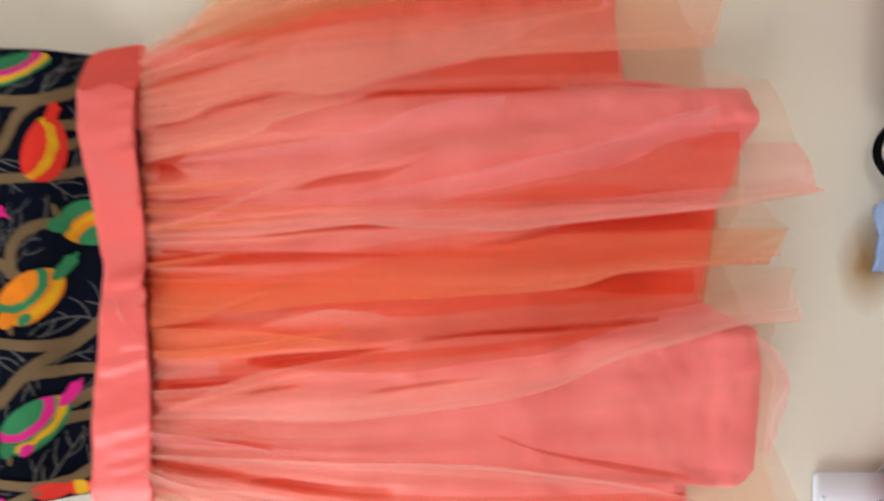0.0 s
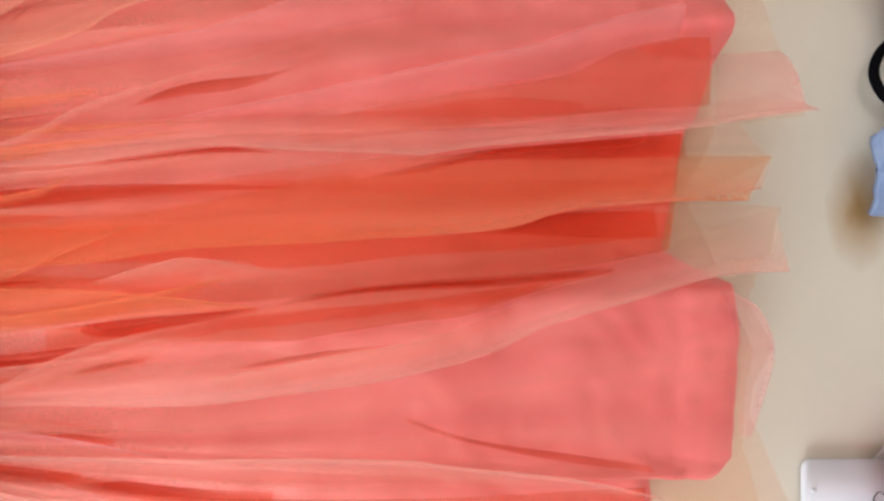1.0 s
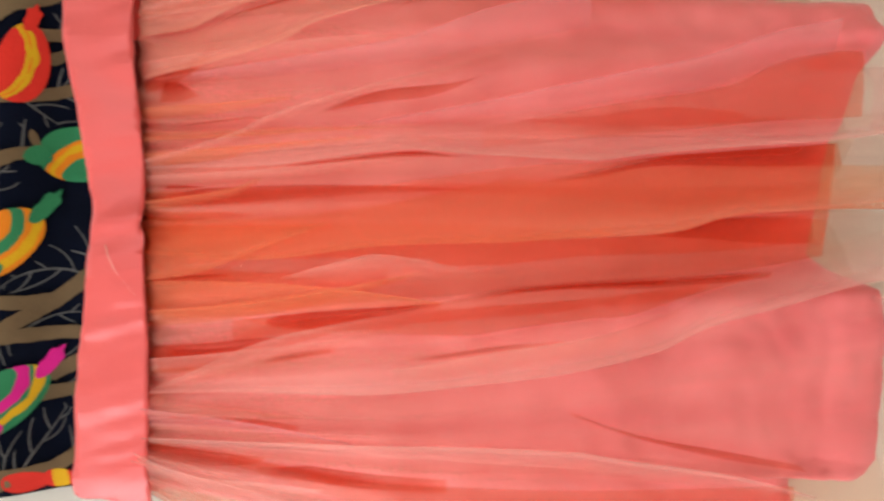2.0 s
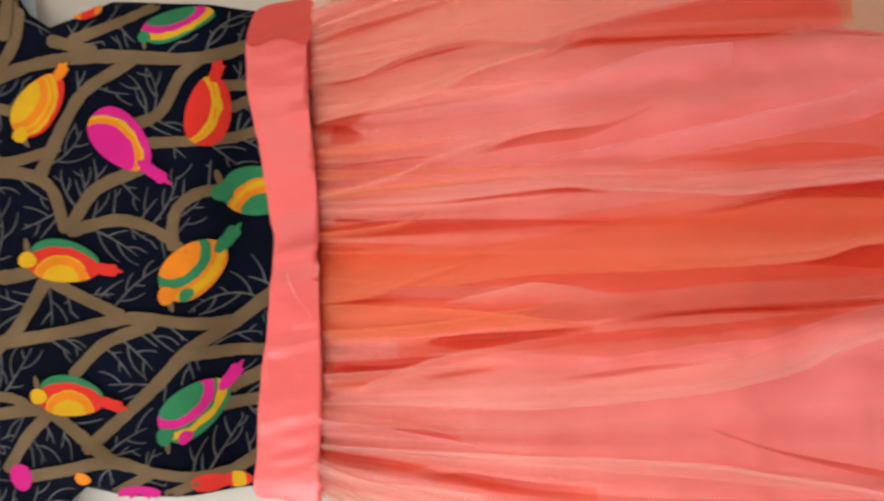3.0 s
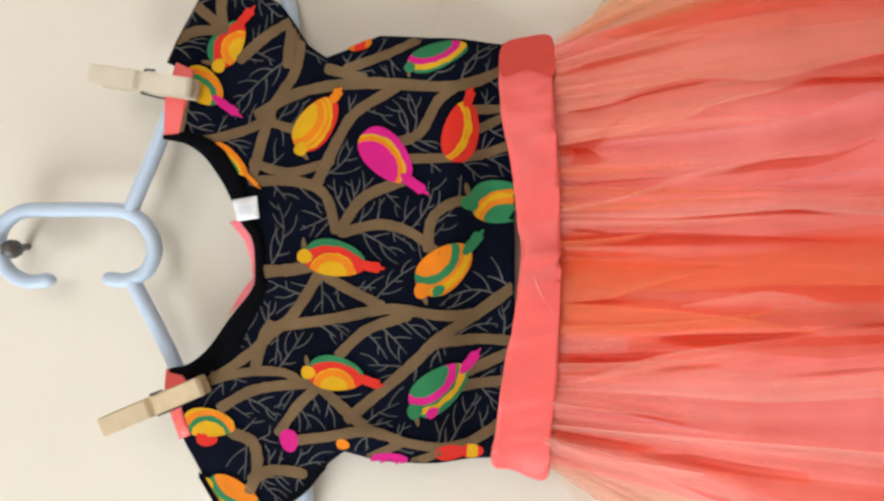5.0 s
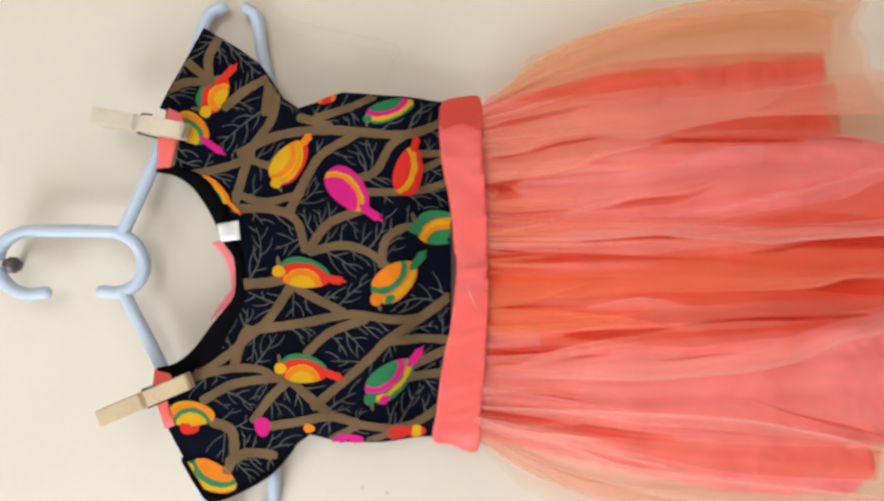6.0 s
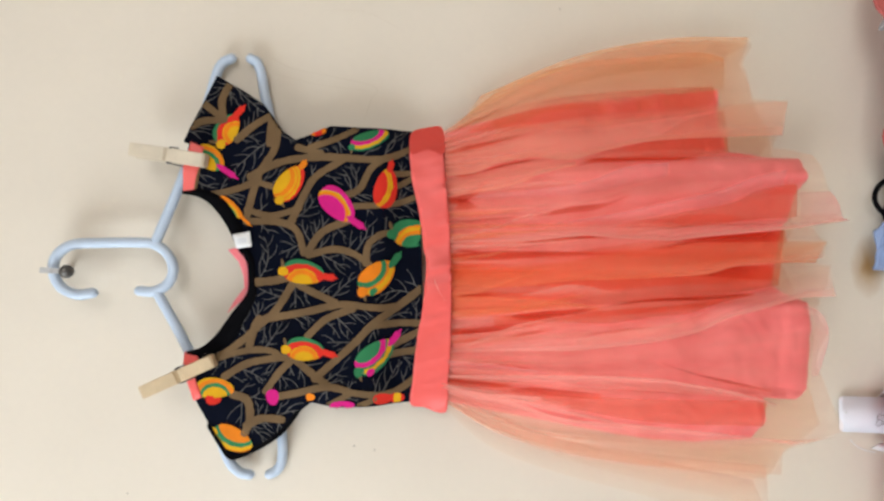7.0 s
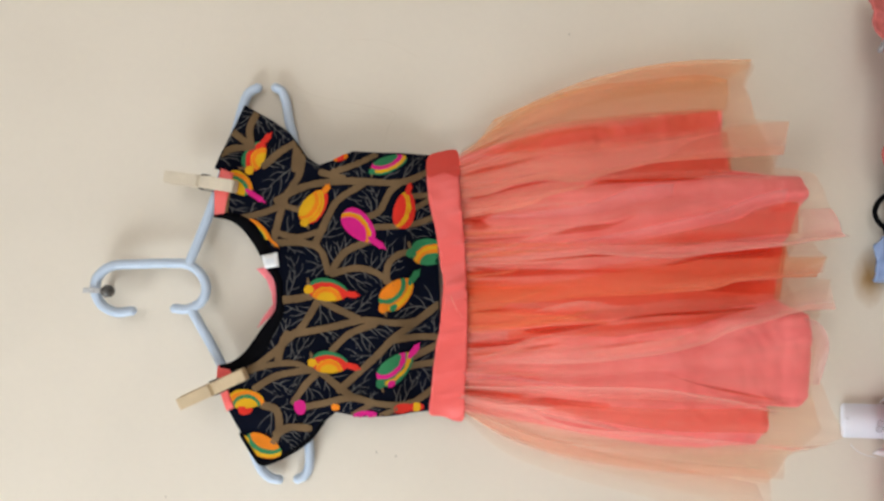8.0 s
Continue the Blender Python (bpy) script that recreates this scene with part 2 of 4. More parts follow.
def curve(pts, steps=10, closed=False):
    """A smooth line through the points (Catmull-Rom), any number of coordinates."""
    p = [np.array(a, float) for a in pts]
    if closed:
        p = [p[-1]] + p + [p[0], p[1]]
    else:
        p = [2 * p[0] - p[1]] + p + [2 * p[-1] - p[-2]]
    out = []
    for i in range(1, len(p) - 2):
        for k in range(steps):
            t = k / steps
            out.append(0.5 * (2 * p[i] + (p[i + 1] - p[i - 1]) * t + (2 * p[i - 1] - 5 * p[i] + 4 * p[i + 1] - p[i + 2]) * t * t
                              + (3 * p[i] - p[i - 1] - 3 * p[i + 1] + p[i + 2]) * t ** 3))
    if not closed:
        out.append(p[-2])
    return out


def tube(name, pts, radius, material, parent=None, label="", steps=8, sides=12, round_ends=True):
    """A round bar along a smooth line of (x, y, z) in metres."""
    line = curve(pts, steps)
    line = [Vector(a) for a in line]
    verts, faces = [], []
    rings = []
    n = len(line)
    up = Vector((0, 1, 0))
    for i, c in enumerate(line):
        d = (line[min(i + 1, n - 1)] - line[max(i - 1, 0)]).normalized()
        a = d.cross(up)
        if a.length < 1e-4:
            a = d.cross(Vector((1, 0, 0)))
        a.normalize()
        b = a.cross(d).normalized()
        rings.append((c, d, a, b, radius))
    if round_ends:
        c, d, a, b, r = rings[0]
        caps = [(c - d * r * math.sin(k), d, a, b, r * math.cos(k)) for k in (1.45, 1.1, 0.6)]
        c, d, a, b, r = rings[-1]
        capz = [(c + d * r * math.sin(k), d, a, b, r * math.cos(k)) for k in (0.6, 1.1, 1.45)]
        rings = caps + rings + capz
    for c, d, a, b, r in rings:
        for k in range(sides):
            w = 2 * math.pi * k / sides
            verts.append(c + a * (r * math.cos(w)) + b * (r * math.sin(w)))
    for i in range(len(rings) - 1):
        for k in range(sides):
            k2 = (k + 1) % sides
            faces.append((i * sides + k, i * sides + k2, (i + 1) * sides + k2, (i + 1) * sides + k))
    faces.append(tuple(range(sides))[::-1])
    faces.append(tuple((len(rings) - 1) * sides + k for k in range(sides)))
    return mesh_object(name, verts, faces, material, parent, label)


def inside(x, z, poly):
    hit, j = False, len(poly) - 1
    for i in range(len(poly)):
        (xi, zi), (xj, zj) = poly[i], poly[j]
        if (zi > z) != (zj > z) and x < (xj - xi) * (z - zi) / (zj - zi) + xi:
            hit = not hit
        j = i
    return hit


def cloth(name, outline, depth, material, parent=None, label="", step=0.005, thick=0.0012):
    """A piece of cloth that fills an outline of (x, z) in metres; depth(x, z) gives its y."""
    bm = bmesh.new()
    vs = [bm.verts.new((x, 0, z)) for x, z in outline]
    es = [bm.edges.new((vs[i], vs[(i + 1) % len(vs)])) for i in range(len(vs))]
    bmesh.ops.triangle_fill(bm, edges=es, use_beauty=True)
    xs, zs = [p[0] for p in outline], [p[1] for p in outline]
    for axis, lo, hi in ((0, min(xs), max(xs)), (2, min(zs), max(zs))):
        a = math.ceil(lo / step) * step
        while a < hi:
            co, no = [0, 0, 0], [0, 0, 0]
            co[axis], no[axis] = a + 0.00013, 1
            bmesh.ops.bisect_plane(bm, geom=bm.verts[:] + bm.edges[:] + bm.faces[:], plane_co=co, plane_no=no, dist=1e-6)
            a += step
    for v in bm.verts:
        v.co.y = depth(v.co.x, v.co.z)
    bmesh.ops.recalc_face_normals(bm, faces=bm.faces[:])
    if sum(f.normal.y for f in bm.faces) > 0:
        bmesh.ops.reverse_faces(bm, faces=bm.faces[:])
    ob = part(name, bm, material, parent, label, smooth=True)
    if thick:
        s = ob.modifiers.new("thickness", "SOLIDIFY")
        s.thickness, s.offset = thick, -1
    return ob


def mm(pts):
    return [tuple(c / 1000 for c in p) for p in pts]


def loft(name, ribs, depth, material, parent=None, label="", across=10, along=40, span=0.0):
    """Cloth hung over ribs, lines of (x, z) in mm from waist to hem; between ribs it runs straight. depth(w, s, x, z)."""
    lines = []
    for r in ribs:
        c = np.array(curve(mm(r), 12))
        seg = np.concatenate([[0], np.cumsum(np.linalg.norm(np.diff(c, axis=0), axis=1))])
        s = np.linspace(0, seg[-1], along + 1)
        lines.append(np.stack([np.interp(s, seg, c[:, 0]), np.interp(s, seg, c[:, 1])], 1))
    verts, uvs, faces = [], [], []
    cols = across * (len(lines) - 1) + 1
    for k in range(cols):
        i = min(k // across, len(lines) - 2)
        f = k / across - i
        line = lines[i] * (1 - f) + lines[i + 1] * f
        w = k / (cols - 1)
        for j, (x, z) in enumerate(line):
            s = j / along
            verts.append((x, depth(w, s, x, z), z))
            uvs.append((w * (span or cols * 0.012), s))
    for k in range(cols - 1):
        for j in range(along):
            a = k * (along + 1) + j
            faces.append((a, a + 1, a + along + 2, a + along + 1))
    return mesh_object(name, verts, faces, material, parent, label, uvs=uvs)


def wob(a, b, seed=0.0):
    return noise.noise(Vector((a, b, seed)))


def smooth(a, b, x):
    t = min(1, max(0, (x - a) / (b - a)))
    return t * t * (3 - 2 * t)


# ---- the room ----
def slab(name, lo, hi, material, label, category):
    ob = part(name, box_bm(lo, hi), material)
    return tagged(ob, label, category, kind="structure")


wall_back = slab("wall_back", (-1.75, 0.0, FLOOR), (1.75, 0.12, 2.6), M_WALL_BACK, "cream painted plaster wall with faint marks and a painted ochre shadow", "wall")
slab("floor", (-1.75, -2.7, FLOOR - 0.1), (1.75, 0.12, FLOOR), M_FLOOR, "plain beige floor", "floor")
slab("ceiling", (-1.87, -2.82, 2.6), (1.87, 0.12, 2.7), M_CEIL, "plain white ceiling", "ceiling")
slab("wall_right", (1.75, -2.82, FLOOR), (1.87, 0.12, 2.6), M_WALL, "plain cream wall", "wall")


def wall_with_window(name, m, run, y0, y1, z0, z1):
    """A wall along its own y, from -run to 0, with an opening; m sets it in place."""
    bm = bmesh.new()
    for lo, hi in (((0, -run, FLOOR), (0.12, y0, 2.6)), ((0, y1, FLOOR), (0.12, 0, 2.6)), ((0, y0, FLOOR), (0.12, y1, z0)), ((0, y0, z1), (0.12, y1, 2.6))):
        b = box_bm(lo, hi)
        tmp = bpy.data.meshes.new("tmp")
        b.to_mesh(tmp)
        bm.from_mesh(tmp)
        b.free()
        bpy.data.meshes.remove(tmp)
    ob = tagged(part(name, bm, M_WALL), "cream wall with a window opening", "wall", kind="structure")
    ob.matrix_world = m


def window_unit(name, m, y0, y1, z0, z1):
    w = tagged(new(name), "white framed glazed window", "window", kind="structure")
    for lo, hi in (((y0, z0), (y1, z0 + 0.05)), ((y0, z1 - 0.05), (y1, z1)), ((y0, z0 + 0.05), (y0 + 0.05, z1 - 0.05)), ((y1 - 0.05, z0 + 0.05), (y1, z1 - 0.05))):
        part("frame_bar", box_bm((0.03, lo[0], lo[1]), (0.09, hi[0], hi[1]), 0.004), M_CEIL, w)
    pane = part("pane", box_bm((0.057, y0 + 0.05, z0 + 0.05), (0.063, y1 - 0.05, z1 - 0.05)), M_GLASS, w)
    pane.visible_shadow = False
    w.matrix_world = m


LEFT = pose(-1.87, 0.12, 0)
wall_with_window("wall_left", LEFT, 2.94, -1.67, -0.47, 0.85, 2.05)
window_unit("window_1", LEFT, -1.67, -0.47, 0.85, 2.05)
wall_with_window("wall_front", pose(-1.75, -2.70, 0, 0, 0, -90) @ pose(0, 3.5, 0), 3.5, -1.85, -0.05, 0.65, 2.05)
window_unit("window_2", pose(-1.75, -2.70, 0, 0, 0, -90) @ pose(0, 3.5, 0), -1.85, -0.05, 0.65, 2.05)


def wall_line(pts, width):
    """A faint line drawn on the wall."""
    c = curve(mm(pts), 10)
    verts, faces = [], []
    for i, q in enumerate(c):
        d = c[min(i + 1, len(c) - 1)] - c[max(i - 1, 0)]
        d = d / np.linalg.norm(d)
        w = width * (0.6 + 0.4 * wob(i * 0.3, pts[0][0]))
        for s in (-1, 1):
            verts.append((q[0] - d[1] * w * s / 2, -0.0006, q[1] + d[0] * w * s / 2))
        if i:
            faces.append((2 * i - 2, 2 * i - 1, 2 * i + 1, 2 * i))
    mesh_object("pencil_mark", verts, faces, M_MARK, wall_back, "faint grey pencil line")


wall_line([(222, 945), (210, 919), (203, 868), (195, 829), (179, 835), (154, 841)], 0.0008)
wall_line([(203, 938), (195, 893), (191, 835)], 0.0006)
wall_line([(276, 890), (277, 845), (261, 805)], 0.0006)


def speck(at, r):
    bm = bmesh.new()
    bmesh.ops.create_circle(bm, cap_ends=True, segments=9, radius=r)
    for v in bm.verts:
        v.co = Vector((at[0] / 1000 + v.co.x * (1 + 0.4 * wob(v.co.x * 900, v.co.y * 900)), -0.0007, at[1] / 1000 + v.co.y * 0.8))
    part("wall_speck", bm, M_SPECK, wall_back, "small chip in the paint")


for at in [(-196, 813), (-247, 1068), (-192, 835), (296, 630)]:
    speck(at, 0.0013)

# ---- nail and hanger ----
nail = thing("wall_nail", "dark steel nail with a bent tin strip in the wall", "nail")
NAIL = (-17, 1130)
nx, nz = NAIL[0] / 1000, NAIL[1] / 1000 - 0.004
tube("shank", [(nx, 0.004, nz + 0.015), (nx, -0.016, nz + 0.008), (nx, -0.033, nz + 0.001)], 0.0028, M_STEEL, nail, steps=3)
tube("head", [(nx, -0.0325, nz), (nx, -0.0345, nz)], 0.0068, M_STEEL, nail, steps=2, sides=10)
part("tin_strip", box_bm((nx - 0.0025, -0.0335, nz + 0.006), (nx + 0.003, -0.032, nz + 0.026), 0.0006), M_TIN, nail, "bent bright tin strip")

hanger = thing("clothes_hanger", "pale blue plastic clothes hanger hung on a nail", "hanger", (0, -0.026, [(-13, 1043)][0][1] / 1000))


def bar(name, pts, r=0.0053, y=-0.026, depth=None):
    h = tube(name, [(x + 0.002, y if depth is None else depth[i], z) for i, (x, z) in enumerate(mm(pts))], r, M_HANGER, hanger)
    h.matrix_parent_inverse = Matrix.Translation(hanger.location).inverted()
    return h


bar("hook", [(-40, 1103), (-42, 1119), (-35, 1134), (-20, 1142), (-4, 1140), (8, 1125), (11, 1097), (13, 1064), (12, 1045), (2, 1031), (-13, 1025), (-28, 1030), (-36, 1044), (-36, 1057)])
bar("shoulder_bar", [(14, 1044), (78, 1023), (140, 1008), (192, 997), (206, 991), (212, 982)], depth=(-0.026, -0.022, -0.014, -0.010, -0.010, -0.010))
bar("shoulder_bar", [(-36, 1040), (-93, 1008), (-151, 985), (-205, 966), (-221, 953), (-224, 942)], depth=(-0.026, -0.022, -0.014, -0.010, -0.010, -0.010))
bar("trouser_bar", [(213, 962), (209, 955), (197, 950), (177, 946), (135, 937), (-8, 925), (-138, 916), (-185, 910), (-208, 909), (-219, 914), (-223, 921)], y=-0.010)

# ---- the dress ----
dress = thing("girls_dress", "girl's dress with navy printed bodice, coral sash and peach tulle skirt", "dress")


def body_y(x, z):
    """The front of bodice and sleeves: full in the middle, flat to the sides, with soft creases."""
    b = 0.019 + 0.020 * max(0.0, 1 - (x / 0.215) ** 2) ** 0.8
    b += 0.0022 * wob(x * 18, z * 22, 3.1) + 0.0010 * wob(x * 45, z * 30, 7.7)
    b += 0.004 * math.exp(-((abs(x) - 0.125) / 0.012) ** 2) * smooth(0.93, 0.87, z)
    b -= 0.012 * smooth(0.822, 0.788, z)
    return -b


NECK = [(66, 1016), (64, 1000), (56, 986), (42, 974), (27, 965), (13, 958), (1, 949), (-17, 946), (-32, 947), (-53, 961), (-75, 975), (-88, 990), (-92, 1004)]
TORSO = mm(NECK) + mm([(-103, 1007), (-119, 1004), (-138, 998)]) + mm([(-141, 995), (-172, 978), (-202, 960), (-199, 946), (-188, 926), (-172, 906), (-149, 889), (-140, 879), (-145, 855), (-144, 829), (-139, 775)]) \
    + mm([(-134, 761), (-87, 766), (9, 772), (96, 779), (139, 780)]) + mm([(146, 789), (145, 816), (144, 843), (144, 872), (138, 885), (133, 893), (127, 907), (135, 920), (150, 931), (163, 942), (175, 961), (191, 992), (168, 1000), (133, 1014), (119, 1019)]) + mm([(117, 1013), (94, 1017)])
bodice = cloth("bodice", TORSO, body_y, M_NAVY, dress, "dark navy cotton bodice and cap sleeves", step=0.006)


def ribbon(pts, w0, w1, lift, verts, faces, clip=True, steps=7):
    """A stroke of print along a line, laid on the cloth; widths in mm."""
    c = curve(mm(pts), steps)
    last = None
    n = len(c)
    run = np.concatenate([[0], np.cumsum([np.linalg.norm(c[i + 1] - c[i]) for i in range(n - 1)])])
    for i, q in enumerate(c):
        if clip and not inside(q[0], q[1], TORSO):
            last = None
            continue
        d = c[min(i + 1, n - 1)] - c[max(i - 1, 0)]
        d = d / (np.linalg.norm(d) + 1e-9)
        w = (w0 + (w1 - w0) * i / (n - 1)) / 2000
        tip = min(run[i], run[-1] - run[i]) / w
        if tip < 1:
            w *= 0.25 + 0.75 * math.sqrt(1 - (1 - tip) ** 2)
        e = wob(i * 0.35, pts[0][0] * 0.37, pts[0][1] * 0.21)
        now = len(verts)
        for s in (-1, 0, 1):
            ww = w * s * (1 + 0.16 * e + 0.08 * wob(i * 0.9, s * 5, pts[0][0]))
            x, z = q[0] - d[1] * ww, q[1] + d[0] * ww
            if clip and s and not inside(x, z, TORSO):
                x, z = q
            verts.append((x, body_y(x, z) - lift, z))
        if last is not None:
            faces.append((last, last + 1, now + 1, now))
            faces.append((last + 1, last + 2, now + 2, now + 1))
        last = now


BRANCHES = []


def branch(line, width):
    """A printed tan branch along a line, in mm; its ends run on under the next."""
    BRANCHES.append((line, width))
    verts, faces = [], []
    a, b = np.array(line, float), np.array(line[::-1], float)
    a, b = a[0] - 3.5 * (a[1] - a[0]) / np.linalg.norm(a[1] - a[0]), b[0] - 3.5 * (b[1] - b[0]) / np.linalg.norm(b[1] - b[0])
    ribbon([tuple(a)] + line + [tuple(b)], width * 0.98, width * 0.84, 0.0010 + 0.00002 * len(BRANCHES), verts, faces, steps=16)
    mesh_object("branch_print", verts, faces, M_TAN, bodice, "printed tan branch")


branch([(87, 950), (104, 919), (111, 876), (112, 819), (127, 788)], 8.0)
branch([(119, 904), (114, 881)], 8.0)
branch([(120, 891), (130, 866), (141, 847)], 7.0)
branch([(158, 927), (130, 926), (113, 929), (89, 942), (48, 951)], 8.0)
branch([(82, 945), (76, 921)], 7.0)
branch([(65, 991), (74, 961), (84, 942)], 7.5)
branch([(53, 951), (48, 927), (57, 900)], 7.0)
branch([(41, 951), (42, 919), (34, 901), (12, 893)], 7.5)
branch([(40, 908), (72, 895), (91, 884), (109, 858)], 8.0)
branch([(13, 889), (34, 875), (47, 849)], 8.0)
branch([(10, 888), (17, 863), (13, 842), (2, 825)], 7.5)
branch([(4, 830), (23, 828), (34, 816), (37, 804)], 7.5)
branch([(72, 855), (80, 840), (102, 829), (114, 814)], 7.5)
branch([(62, 844), (66, 807), (76, 781)], 7.0)
branch([(97, 809), (101, 785)], 7.0)
branch([(86, 800), (96, 784)], 6.5)
branch([(-20, 941), (-17, 920), (-12, 902)], 9.0)
branch([(-14, 899), (-46, 917), (-60, 931), (-80, 951), (-98, 975)], 8.0)
branch([(-17, 902), (-27, 883), (-37, 859)], 8.0)
branch([(-56, 927), (-48, 889), (-39, 853), (-41, 817), (-39, 797)], 8.0)
branch([(-18, 770), (-39, 795), (-57, 819), (-76, 836), (-94, 854), (-115, 876)], 8.5)
branch([(-59, 819), (-56, 791), (-56, 771)], 8.0)
branch([(-72, 885), (-54, 867), (-43, 841)], 8.0)
branch([(-86, 943), (-64, 938), (-56, 934)], 8.0)
branch([(-116, 966), (-103, 946), (-97, 924), (-93, 898)], 8.0)
branch([(-101, 984), (-90, 950), (-88, 924), (-95, 909)], 7.0)
branch([(-95, 898), (-110, 912), (-130, 925)], 8.0)
branch([(-95, 898), (-111, 878), (-121, 863)], 8.0)
branch([(-137, 920), (-131, 896), (-123, 863), (-129, 833), (-128, 797), (-111, 772)], 8.0)
branch([(-143, 862), (-129, 839)], 7.0)
branch([(-142, 829), (-129, 804)], 7.0)
branch([(-89, 801), (-84, 774)], 8.0)
branch([(-78, 796), (-64, 771)], 8.0)
branch([(-134, 958), (-140, 943), (-160, 940), (-174, 945)], 9.0)
branch([(-166, 943), (-158, 928), (-159, 908)], 9.0)
branch([(187, 976), (164, 984), (144, 980)], 8.0)
branch([(162, 1005), (146, 983)], 8.0)
branch([(130, 1019), (141, 1001), (143, 983)], 8.0)
branch([(124, 966), (140, 949), (154, 928)], 8.0)
branch([(157, 932), (122, 933)], 8.0)
branch([(93, 1004), (62, 1006)], 8.0)


MOTIFS = []


def motif(start, end, half, centre, rings, cap, tip, tip_dye, stalk=1, spot=None, belly=1.0, lift=0.0017):
    """A printed egg-shaped motif in curved bands round a centre, with a knob, a stalk and a lobed tip. In mm;
    centre is (along, across) in shares of length and half width, each ring (dye, along, across)."""
    h, e = np.array(start, float), np.array(end, float)
    half *= 0.90
    size = np.linalg.norm(e - h)
    d = (e - h) / size
    nrm = np.array((-d[1], d[0]))
    dyes, verts, faces, index = [], [], [], []

    def put(a, b, up=0.0):
        x, z = (h + d * a + nrm * b) / 1000
        verts.append((x, body_y(x, z) - lift - up, z))
        return len(verts) - 1

    def face(f, k):
        m = np.mean([(verts[i][0], verts[i][2]) for i in f], axis=0)
        if inside(m[0], m[1], TORSO):
            if k not in dyes:
                dyes.append(k)
            faces.append(f)
            index.append(dyes.index(k))

    egg = []
    for k in range(64):
        w = 2 * math.pi * k / 64
        b = math.copysign(abs(math.sin(w)) ** 0.85, math.sin(w)) * half * (1 + 0.16 * math.cos(w)) * (belly if math.sin(w) < 0 else 1)
        egg.append((size * (0.5 - 0.51 * math.cos(w)), b))
    ca, cb = centre[0] * size, centre[1] * half * (belly if centre[1] < 0 else 1)
    turns = 72
    last = None
    hub = put(ca, cb)
    for k in range(turns + 1):
        w = 2 * math.pi * k / turns
        u, v = math.cos(w), math.sin(w)
        reach = 0.3
        for i in range(64):
            (x0, y0), (x1, y1) = egg[i], egg[(i + 1) % 64]
            det = u * (y0 - y1) - v * (x0 - x1)
            if abs(det) < 1e-9:
                continue
            r = ((x0 - ca) * (y0 - y1) - (y0 - cb) * (x0 - x1)) / det
            f = (u * (y0 - cb) - v * (x0 - ca)) / det
            if r > 0 and -1e-6 <= f <= 1 + 1e-6:
                reach = max(reach, r)
        row, r = [], 0.1
        for i, (dye, ra, rb) in enumerate(rings):
            if i == len(rings) - 1:
                r = reach
            else:
                ring = 1 / math.sqrt((u / (ra * size)) ** 2 + (v / (rb * half)) ** 2)
                ring *= 1 + 0.06 * wob(3 * u + 7 * i, 3 * v, half + start[0])
                r = min(reach, max(r, ring))
            row.append((put(ca + u * r, cb + v * r), r))
        if last:
            face((hub, last[0][0], row[0][0]), rings[0][0])
            for i in range(1, len(rings)):
                if row[i][1] - row[i - 1][1] + last[i][1] - last[i - 1][1] > 0.05:
                    face((last[i - 1][0], last[i][0], row[i][0], row[i - 1][0]), rings[i][0])
        last = row

    def blob(a, b, ra, rb, axis, dye, up, lobes=0, deep=0.16):
        c = put(a, b, up)
        ring = []
        for k in range(28):
            w = 2 * math.pi * k / 28
            r = 1 + 0.05 * wob(3 * math.cos(w), 3 * math.sin(w), a + half) + (deep * math.cos(lobes * w) * (math.cos(w) > 0) if lobes else 0.05 * math.cos(3 * w + half))
            p, q = ra * r * math.cos(w), rb * r * math.sin(w)
            ring.append(put(a + axis[0] * p - axis[1] * q, b + axis[1] * p + axis[0] * q, up))
        for k in range(28):
            face((c, ring[k], ring[(k + 1) % 28]), dye)

    if tip is not None:
        t = np.array(tip, float) - e
        ax = np.array((t @ d, t @ nrm))
        n = np.linalg.norm(ax) + 1e-6
        blob(size + ax[0] * 0.4, ax[1] * 0.4, n * 0.85, half * 0.27, ax / n, tip_dye, 0.0004, 6)
    if cap:
        a = math.radians(70) * stalk
        blob(-0.04 * size, 0.42 * half * stalk, half * 0.40, half * 0.13, (math.cos(math.pi - a), math.sin(math.pi - a)), "t", 0.0003)
        blob(0.0, -0.12 * half, half * 0.40, half * 0.36, (1, 0), cap, 0.0004)
    if spot:
        blob(size * spot[0], half * spot[1], half * 0.34, half * 0.24, (1, 0), spot[2], 0.0004)
    ob = mesh_object("print_motif", verts, faces, [DYE[k] for k in dyes], bodice, "printed oval motif in bright curved bands")
    ob.data.polygons.foreach_set("material_index", index)
    MOTIFS.append((h, e, half))
    return ob


def patch(a, b, half, dye, second=""):
    """A piece of a printed motif cut off by a seam."""
    motif(a, b, half, (0.5, 0.0), ((dye, 0.25, 2.0), (second or dye, 1, 1)), "", None, "")


